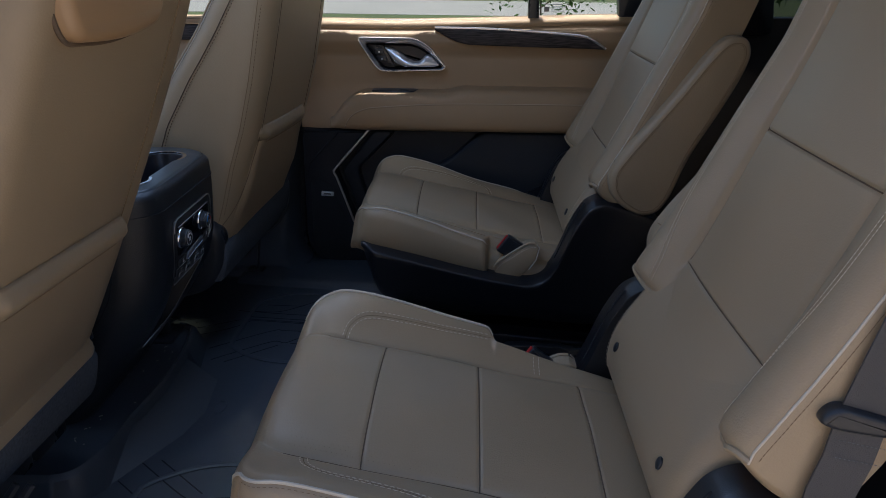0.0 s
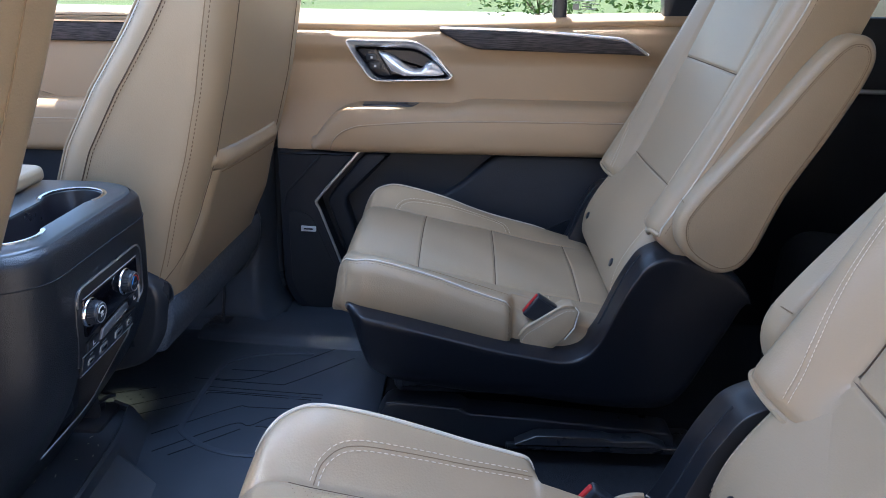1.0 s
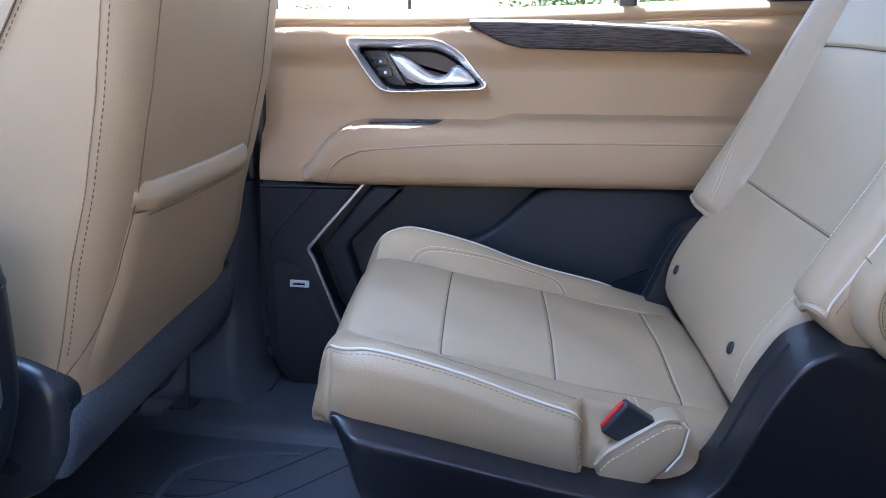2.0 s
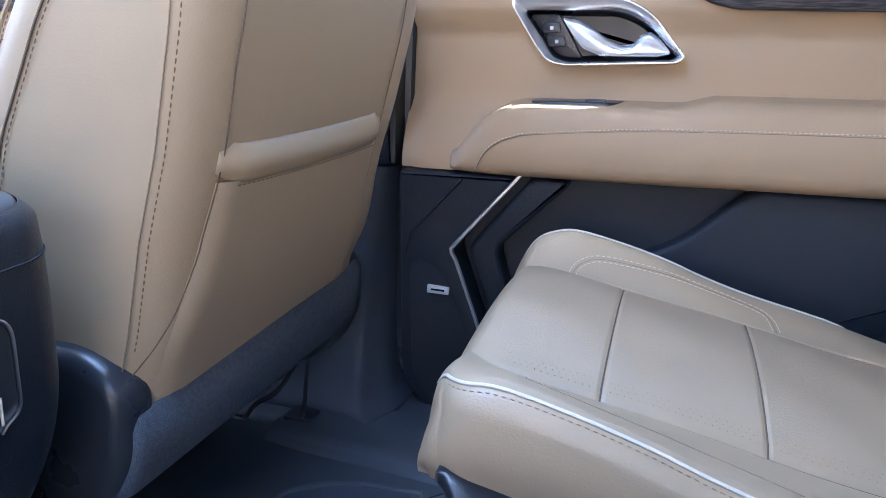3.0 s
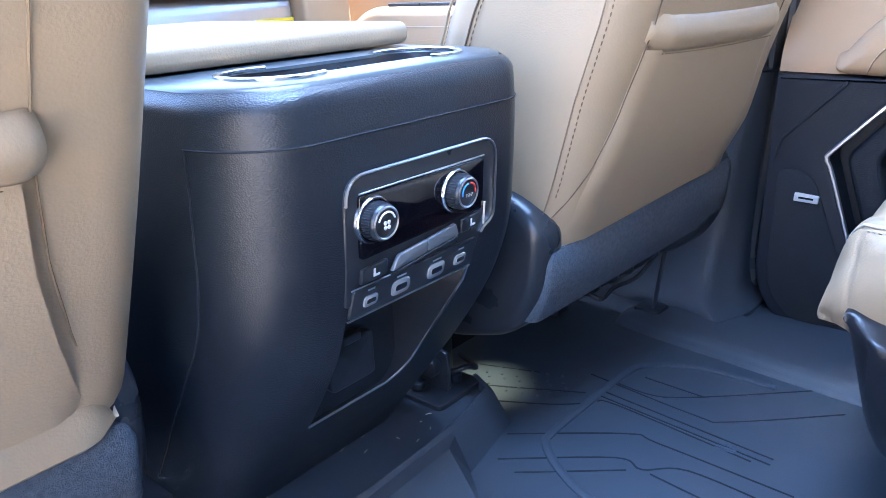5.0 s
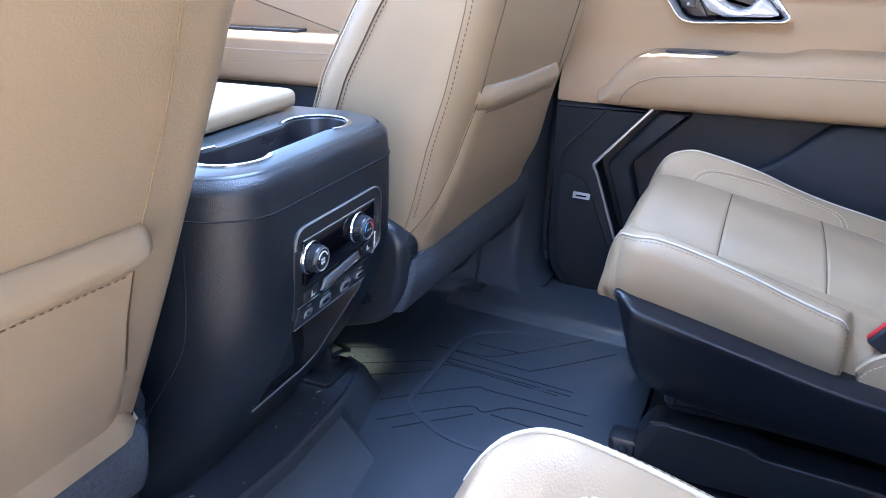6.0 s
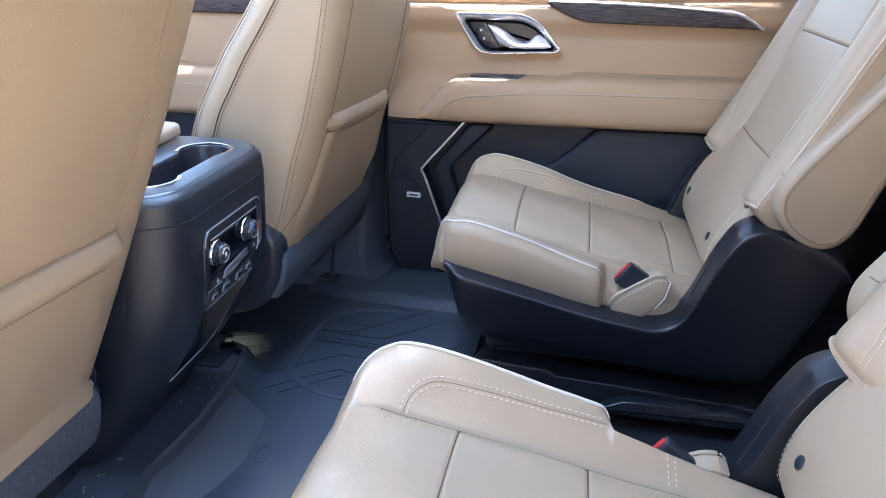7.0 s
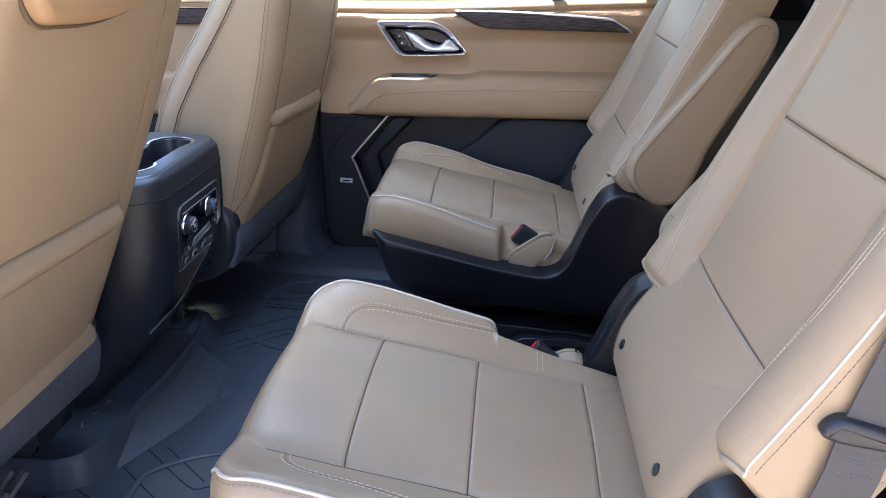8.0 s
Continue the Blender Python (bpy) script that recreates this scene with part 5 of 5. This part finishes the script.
for y in (-0.060, 0.039):
    kn = part("climate_knob", loft([[cf(y + r * math.cos(a), 0.392 + r * math.sin(a), t) for a in np.linspace(0, 2 * math.pi, 36, endpoint=False)] for r, t in ((0.0152, 0.004), (0.0146, 0.016), (0.0140, 0.0185), (0.0126, 0.0200), (0.0116, 0.0195), (0.0110, 0.0188))]), SMOOTH_BLACK, con, "ribbed black climate knob", 50)
    part("chrome_ring", loft([[cf(y + r * math.cos(a), 0.392 + r * math.sin(a), t) for a in np.linspace(0, 2 * math.pi, 36, endpoint=False)] for r, t in ((0.0194, 0.004), (0.0192, 0.0070), (0.0184, 0.0082), (0.0172, 0.0082), (0.0162, 0.0066), (0.0160, 0.004))], False), CHROME, kn, "bright chrome knob ring", 50)
    part("knob_cap_ring", tube([cf(y + 0.0125 * math.cos(a), 0.392 + 0.0125 * math.sin(a), 0.0198) for a in np.linspace(0, 2 * math.pi, 28, endpoint=False)], 0.0009, 5, True), SATIN, kn)
    part("knob_ribs", join(*[tube([cf(y + 0.0150 * math.cos(a), 0.392 + 0.0150 * math.sin(a), 0.008), cf(y + 0.0146 * math.cos(a), 0.392 + 0.0146 * math.sin(a), 0.0165)], 0.0007, 4) for a in np.linspace(0, 2 * math.pi, 44, endpoint=False)]), SMOOTH_BLACK, kn, kind="stuff")

# lower controls of the rear panel
part("rocker_left", slab(rounded([(-0.040, 0.3415), (0.0022, 0.3465), (0.0022, 0.3580), (-0.033, 0.3545)], 0.002), 0.003, 0.0072, 0.0012, cf), KEY, con, "silver climate rocker key")
part("rocker_right", slab(rounded([(0.0028, 0.3466), (0.044, 0.3505), (0.039, 0.3620), (0.0028, 0.3581)], 0.002), 0.003, 0.0072, 0.0012, cf), KEY, con, "silver climate rocker key")
part("rocker_line", tube([cf(-0.034, 0.3400, 0.006), cf(0.042, 0.3490, 0.006)], 0.0009, 5), CHROME, con)
for a0, b0 in ((-0.074, 0.341), (0.047, 0.350)):
    key = part("seat_heat_key", slab(rounded([(a0, b0), (a0 + 0.028, b0 + 0.002), (a0 + 0.028, b0 + 0.015), (a0, b0 + 0.013)], 0.002), 0.003, 0.007, 0.001, cf), SMOOTH_BLACK, con, "black heated seat key")
    part("marking", join(slab([(a0 + 0.012, b0 + 0.004), (a0 + 0.014, b0 + 0.004), (a0 + 0.014, b0 + 0.011), (a0 + 0.012, b0 + 0.011)], 0.0068, 0.0074, 0.0001, cf, 1), slab([(a0 + 0.014, b0 + 0.004), (a0 + 0.019, b0 + 0.004), (a0 + 0.019, b0 + 0.006), (a0 + 0.014, b0 + 0.006)], 0.0068, 0.0074, 0.0001, cf, 1)), WHITE_MARK, key)
part("port_strip", slab(rounded([(-0.082, 0.311), (0.072, 0.311), (0.073, 0.339), (-0.080, 0.337)], 0.003), 0.001, 0.005, 0.001, cf), SMOOTH_BLACK, con, "black port strip")
part("strip_line", tube([cf(-0.083, 0.3095, 0.004), cf(0.0, 0.3095, 0.004), cf(0.072, 0.3095, 0.004)], 0.0009, 5), SATIN, con)
part("upper_strip_line", tube([cf(-0.083, 0.3385, 0.0045), cf(-0.04, 0.3385, 0.0045)], 0.0007, 5), SATIN, con)
for a0, w, h in ((-0.061, 0.0078, 0.0052), (-0.026, 0.0108, 0.0072), (0.019, 0.0108, 0.0072), (0.052, 0.0078, 0.0052)):
    rim = rounded([(a0 - w, 0.323 - h), (a0 + w, 0.323 - h), (a0 + w, 0.323 + h), (a0 - w, 0.323 + h)], h * 0.8, 4)
    port = part("usb_port", slab(rim, 0.004, 0.0065, 0.0008, cf, 2), PORT, con, "silver-rimmed charging port")
    part("port_slot", slab(rounded([(a0 - w * 0.62, 0.323 - h * 0.4), (a0 + w * 0.62, 0.323 - h * 0.4), (a0 + w * 0.62, 0.323 + h * 0.4), (a0 - w * 0.62, 0.323 + h * 0.4)], h * 0.3, 3), 0.0060, 0.0069, 0.0002, cf, 1), GLOSS_BLACK, port)
    part("port_mark", slab([(a0 - w * 0.5, 0.3325), (a0 + w * 0.5, 0.3325), (a0 + w * 0.5, 0.3340), (a0 - w * 0.5, 0.3340)], 0.0048, 0.0054, 0.0001, cf, 1), SATIN, port)
part("status_light_bar", tube([cf(0.0795, 0.350, 0.0065), cf(0.0795, 0.372, 0.0065)], 0.0011, 5), PIPING, con)
# storage niche cut into the sloping lower face
niche = rounded([(-0.073, 0.176), (0.030, 0.176), (0.048, 0.194), (0.073, 0.292), (0.074, 0.3075), (-0.081, 0.3075)], [0.003, 0.012, 0.02, 0.006, 0.002, 0.003], 4)
deep = [(min(a, 0.052), b) for a, b in niche]
front_ring = [cf(a, b, 0.02) for a, b in niche]
skin_ring = [cf(a, b, 0.0) for a, b in niche]
back_ring = [Vector((-0.536, a, b)) for a, b in deep]
cutter = part("cutter", loft([front_ring, skin_ring, back_ring]), BLACK)
cut = shell_ob.modifiers.new("cut", 'BOOLEAN')
cut.operation, cut.solver, cut.object = 'DIFFERENCE', 'EXACT', cutter
bpy.context.view_layer.update()
carved = bpy.data.meshes.new_from_object(shell_ob.evaluated_get(bpy.context.evaluated_depsgraph_get()))
shell_ob.modifiers.clear()
bm = bmesh.new()
bm.from_mesh(carved)
bmesh.ops.delete(bm, geom=[f for f in bm.faces if f.normal.z > 0.9 and f.calc_center_median().z > 0.485], context='FACES')
bm.to_mesh(carved)
bm.free()
carved.set_sharp_from_angle(angle=radians(28))
shell_ob.data = carved
bpy.data.objects.remove(cutter)
part("niche_edge", tube([cf(a, b, 0.0006) for a, b in [(-0.074, 0.1755), (0.0, 0.1755), (0.030, 0.1755), (0.042, 0.184), (0.050, 0.198), (0.0735, 0.292), (0.0745, 0.306)]], 0.0013, 5), SATIN, con)
sock = part("socket_cover", slab(rounded([(-0.047, 0.199), (0.010, 0.199), (0.010, 0.247), (-0.047, 0.247)], 0.006), -0.537, -0.522, 0.004, lambda a, b, t: Vector((t, a, b))), SMOOTH_BLACK, con, "black power socket cover")
part("socket_tab", slab(rounded([(-0.030, 0.243), (-0.007, 0.243), (-0.007, 0.252), (-0.030, 0.252)], 0.003), -0.534, -0.5205, 0.002, lambda a, b, t: Vector((t, a, b))), SMOOTH_BLACK, sock)


# printed symbols on the knob caps
def cap_arc(y, r, a0, a1, mat, parent):
    part("marking", tube([cf(y + r * math.cos(a), 0.392 + r * math.sin(a), 0.0204) for a in np.linspace(a0, a1, 14)], 0.0009, 4), mat, parent)


caps = [o for o in con.children if o.name.startswith("climate_knob")]
for y, kn in zip((-0.060, 0.039), caps):
    if y < 0:
        cap_arc(y, 0.0088, 0.1 * math.pi, 0.9 * math.pi, WHITE_MARK, kn)
        for a in (0.25, 0.75, 1.25, 1.75):
            part("fan_blade", disc(0.0018, 0.0006, 10, lambda p, q, t, a=a, y=y: cf(y + 0.0027 * math.cos(a * math.pi) + p, 0.3905 + 0.0027 * math.sin(a * math.pi) + q, 0.0202 + t), 0.0002), WHITE_MARK, kn)
    else:
        cap_arc(y, 0.0088, 0.55 * math.pi, 1.05 * math.pi, BLUE_MARK, kn)
        cap_arc(y, 0.0088, -0.05 * math.pi, 0.45 * math.pi, RED_MARK, kn)
        cu = bpy.data.curves.new("temp_text", 'FONT')
        cu.body, cu.size, cu.align_x, cu.align_y = "TEMP", 0.0042, 'CENTER', 'CENTER'
        tmp = new("temp_text", cu)
        me = bpy.data.meshes.new_from_object(tmp)
        bpy.data.objects.remove(tmp)
        for v in me.vertices:
            v.co = cf(y + v.co.x, 0.390 + v.co.y, 0.0207)
        me.materials.append(WHITE_MARK)
        lab = new("lettering", me)
        lab.parent = kn

# ---- floor: mat, tunnel carpet ----
mat_ob = thing("floor_mat", "black moulded rubber floor mat with raised ribs across the second-row footwell", "floor mat")
part("mat_sheet", slab(rounded([(-0.74, -0.66), (-0.12, -0.66), (-0.12, 0.66), (-0.74, 0.66)], 0.06, 5), -0.008, 0.0, 0.003, plan), RUBBER, mat_ob)


def rib(pts, r=0.0035, n=6, z=0.0005):
    return tube([(a, b, z) for a, b in spline(pts, n)], r, 6, flat=0.6)


RIBS = [[(-0.685, 0.359), (-0.646, 0.374), (-0.583, 0.397)],
        [(-0.627, 0.319), (-0.554, 0.357), (-0.499, 0.387)],
        [(-0.596, 0.290), (-0.523, 0.331), (-0.481, 0.366)],
        [(-0.529, 0.237), (-0.405, 0.331), (-0.365, 0.335), (-0.20, 0.331)],
        [(-0.507, 0.186), (-0.393, 0.276), (-0.357, 0.274), (-0.312, 0.305), (-0.20, 0.301)],
        [(-0.475, 0.177), (-0.371, 0.262)],
        [(-0.345, 0.272), (-0.20, 0.258)],
        [(-0.519, 0.438), (-0.352, 0.423), (-0.311, 0.435), (-0.198, 0.542)],
        [(-0.483, 0.406), (-0.24, 0.387)],
        [(-0.479, 0.392), (-0.24, 0.374)],
        [(-0.475, 0.377), (-0.446, 0.384), (-0.26, 0.367)],
        [(-0.451, 0.476), (-0.359, 0.474)],
        [(-0.474, 0.437), (-0.415, 0.438), (-0.36, 0.476), (-0.235, 0.592)]]
for s in (1, -1):
    part("raised_rib", rib([(a, s * b) for a, b in ((-0.20, 0.178), (-0.304, 0.181), (-0.377, 0.188), (-0.432, 0.212), (-0.474, 0.246), (-0.483, 0.275), (-0.482, 0.399), (-0.478, 0.472), (-0.468, 0.505), (-0.423, 0.538), (-0.371, 0.552), (-0.29, 0.556))], 0.0065), RUBBER, mat_ob, "broad raised rib")
    for line in RIBS:
        part("mat_groove", rib([(a, s * b) for a, b in line], 0.0013, 6, 0.0003), GROOVE, mat_ob)
    studs = []
    for i in range(7):
        for j in range(5):
            c = (-0.66 + 0.022 * i + 0.011 * (j % 2), s * (0.30 + 0.017 * j + 0.008 * i))
            studs.append(disc(0.0022, 0.0016, 8, lambda a, b, t, c=c: Vector((c[0] + a, c[1] + b, -0.0002 + t)), 0.0007))
    part("mat_studs", join(*studs), RUBBER, mat_ob, kind="stuff")
    line = resample(spline([(a, s * b, 0.0) for a, b in ((-0.575, 0.628), (-0.515, 0.617), (-0.466, 0.612), (-0.38, 0.605), (-0.30, 0.597), (-0.22, 0.591), (-0.13, 0.586))], 8), 0.012)
    rim = []
    for k, p in enumerate(line):
        up = min(1.0, 0.25 + 0.375 * k)
        rim.append([Vector((p[0], p[1] + s * b, z)) for b, z in ((-0.016, -0.006), (-0.014, 0.0015), (-0.006, 0.003 + 0.002 * up), (0.0, 0.005 + 0.006 * up), (0.008, 0.006 + 0.010 * up), (0.018, 0.006 + 0.012 * up), (0.122, 0.006 + 0.012 * up), (0.124, -0.006))])
    part("mat_edge", loft(rim), PILLAR_TRIM, mat_ob, "raised edge of the mat lapping over the sill", 60)
for b in (0.3815, 0.3755, 0.3695):
    part("mat_mark", slab(rounded([(-0.306, b - 0.0012), (-0.281, b - 0.0002), (-0.281, b + 0.0020), (-0.306, b + 0.0010)], 0.0006, 2), 0.0, 0.0016, 0.0004, plan, 1), CARPET, mat_ob, "short pale scuffed bar")
part("mat_emblem", tube([(-0.425 + 0.03 * math.cos(a) * 0.4, -0.002 + 0.022 * math.sin(a), 0.0008) for a in np.linspace(0, 6.283, 20, endpoint=False)], 0.0015, 5, True), RUBBER, mat_ob)
tun = thing("tunnel_carpet", "charcoal carpet hump at the foot of the console", "carpet", kind="structure")
part("hump", slab(rounded([(-1.2, -0.292), (-0.602, -0.286), (-0.577, -0.266), (-0.558, -0.194), (-0.557, -0.10), (-0.547, 0.0), (-0.553, 0.133), (-0.567, 0.24), (-0.60, 0.26), (-1.2, 0.26)], 0.012, 3), -0.012, 0.045, 0.006, plan, 3), RUBBER, tun)
# the mat's raised edge round the hump, with a facetted ramp in the middle
RIDGE = [((-0.600, 0.262), (-0.598, 0.285)), ((-0.566, 0.246), (-0.540, 0.262)), ((-0.549, 0.170), (-0.522, 0.176)), ((-0.545, 0.140), (-0.516, 0.146)), ((-0.5445, 0.133), (-0.459, 0.098)), ((-0.539, 0.0), (-0.444, -0.025)), ((-0.549, -0.100), (-0.462, -0.098)),
         ((-0.550, -0.118), (-0.537, -0.254))]
RIDGE += [(tuple(p), tuple(q)) for p, q in zip(spline([(-0.551, -0.160), (-0.554, -0.215), (-0.571, -0.270), (-0.600, -0.292), (-0.66, -0.297), (-1.0, -0.298)], 5), spline([(-0.537, -0.258), (-0.540, -0.264), (-0.560, -0.286), (-0.597, -0.307), (-0.66, -0.312), (-1.0, -0.313)], 5))]
lip = []
for (rx_, ry_), (fx_, fy_) in RIDGE:
    way = Vector((fx_ - rx_, fy_ - ry_, 0))
    out = way.normalized()
    r0 = Vector((rx_, ry_, 0))
    lip.append([r0 - out * 0.007 + Vector((0, 0, 0.036)), r0 - out * 0.004 + Vector((0, 0, 0.052)), r0 + Vector((0, 0, 0.0555)), r0 + out * 0.005 + Vector((0, 0, 0.051)), r0 + out * 0.008 + Vector((0, 0, 0.034 if way.length > 0.06 else 0.046)), r0 + way + Vector((0, 0, -0.002)), r0 + way * 0.8 + Vector((0, 0, -0.006))])
part("mat_lip", loft(lip, True, True), RUBBER, mat_ob, "raised rubber edge of the mat", 22)
rnd = random.Random(5)
crumbs = []
for k in range(26):
    cx, cy = rnd.uniform(-0.66, -0.565), rnd.uniform(-0.25, 0.16)
    d = Vector((rnd.gauss(0, 1), rnd.gauss(0, 1), 0)).normalized() * rnd.uniform(0.0012, 0.004)
    crumbs.append(tube([Vector((cx, cy, 0.0458)) - d, Vector((cx, cy, 0.0464)), Vector((cx, cy, 0.0458)) + d], rnd.uniform(0.0004, 0.0008), 4))
part("dust_crumbs", join(*crumbs), PIPING, tun, "pale crumbs of dirt", kind="stuff")

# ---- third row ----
tr = thing("third_row_seat", "third-row bench seat behind the captain chairs, its shade put into a near-black colour", "car seat")
# bench coloured near black so that it sits in painted shade
part("bench_cushion", slab(rounded([(0.70, -0.012), (1.15, -0.012), (1.15, 0.28), (0.74, 0.315), (0.70, 0.28)], 0.03), -0.60, 0.60, 0.03, side, 4), CARPET_AND_SHADE, tr)
part("bench_back", slab(rounded([(1.08, 0.20), (1.22, 0.20), (1.38, 0.80), (1.28, 0.82)], 0.03), -0.60, 0.60, 0.03, side, 4), CARPET_AND_SHADE, tr)

# ---- seat belt at the near doorway ----
belt = thing("seat_belt", "charcoal seat belt webbing with black tongue hanging beside the backrest", "seat belt")


def strap(path, w, th, across):
    return loft([[Vector(p) + Vector(across) * (sx * w / 2) + Vector((0, 1, 0)) * (sy * th / 2) for sx, sy in ((-1, -1), (1, -1), (1, 1), (-1, 1))] for p in path])


part("webbing", strap([(0.426, -0.700, 0.488), (0.431, -0.702, 0.52), (0.443, -0.705, 0.585), (0.476, -0.715, 0.75), (0.52, -0.74, 0.95)], 0.047, 0.0022, (0.97, 0, -0.24)), WEB, belt)
part("lower_webbing", strap([(0.424, -0.700, 0.478), (0.419, -0.702, 0.440), (0.412, -0.70, 0.40), (0.408, -0.70, 0.25), (0.410, -0.70, 0.03)], 0.047, 0.0026, (0.97, 0, -0.2)), WEB, belt)
tongue = part("tongue", slab(rounded([(0.383, 0.480), (0.391, 0.494), (0.402, 0.498), (0.472, 0.478), (0.472, 0.462), (0.400, 0.473)], 0.008, 4), -0.709, -0.691, 0.006, side, 3), SMOOTH_BLACK, belt, "black belt tongue")
for z in (0.458, 0.440):
    part("stitching", stitches([(0.405, -0.7042, z + 0.004), (0.450, -0.7042, z - 0.005)], 0.004, 0.0026, 0.0004), KEY, belt)
part("floor_anchor", box(0.395, 0.435, -0.712, -0.688, -0.012, 0.045, 0.006), SMOOTH_BLACK, belt)

# ---- dashboard seen past the front passenger seat ----
dash = thing("dashboard", "tan and grey dashboard end with glove box in sunlight", "dashboard")
part("dash_pad", slab(rounded([(-1.56, 0.566), (-1.30, 0.566), (-1.33, 0.66), (-1.56, 0.74)], 0.03), -0.80, 0.755, 0.02, side, 4), VINYL, dash, "tan padded dashboard top")
part("glove_box", slab(rounded([(-1.56, 0.30), (-1.36, 0.30), (-1.31, 0.42), (-1.315, 0.552), (-1.56, 0.556)], 0.03), 0.615, 0.745, 0.012, side, 4), VINYL, dash, "tan glove box lid")
part("dash_insert", slab(rounded([(-1.56, 0.30), (-1.39, 0.30), (-1.34, 0.42), (-1.345, 0.552), (-1.56, 0.556)], 0.03), 0.10, 0.605, 0.010, side, 4), SATIN, dash, "grey dashboard insert")
part("dash_underside", box(-1.56, -1.42, -0.80, 0.755, -0.012, 0.32, 0.02), BLACK, dash)
tag = thing("price_card", "yellow and white paper card standing against the dashboard", "card")
part("card_body", box(-1.338, -1.334, 0.50, 0.595, 0.40, 0.505, 0.002), CARD, tag)
part("yellow_band", box(-1.3335, -1.3325, 0.50, 0.595, 0.478, 0.505, 0.001), YELLOW, tag)

# ---- seat anchor hardware beside the console ----
hw_ob = thing("seat_anchor", "black steel seat anchor bracket with bolts on the floor", "bracket")
part("plate", slab(rounded([(-0.66, 0.17), (-0.585, 0.17), (-0.585, 0.26), (-0.66, 0.26)], 0.012), 0.043, 0.052, 0.002, plan), SMOOTH_BLACK, hw_ob)
part("upright", box(-0.655, -0.60, 0.205, 0.213, 0.050, 0.11, 0.01), SMOOTH_BLACK, hw_ob)
for bx, by, bz in ((-0.615, 0.235, 0.052), (-0.64, 0.19, 0.052)):
    part("bolt", disc(0.011, 0.012, 12, lambda a, b, t, bx=bx, by=by, bz=bz: Vector((bx + a, by + b, bz + t)), 0.003), SMOOTH_BLACK, hw_ob)
part("pivot", disc(0.014, 0.016, 16, lambda a, b, t: Vector((-0.622 + a, 0.2045 - t, 0.088 + b)), 0.004), SMOOTH_BLACK, hw_ob)
part("cable", tube(spline([(-0.63, 0.225, 0.056), (-0.60, 0.24, 0.075), (-0.605, 0.27, 0.060), (-0.65, 0.29, 0.056)], 6), 0.004, 6), SMOOTH_BLACK, hw_ob)
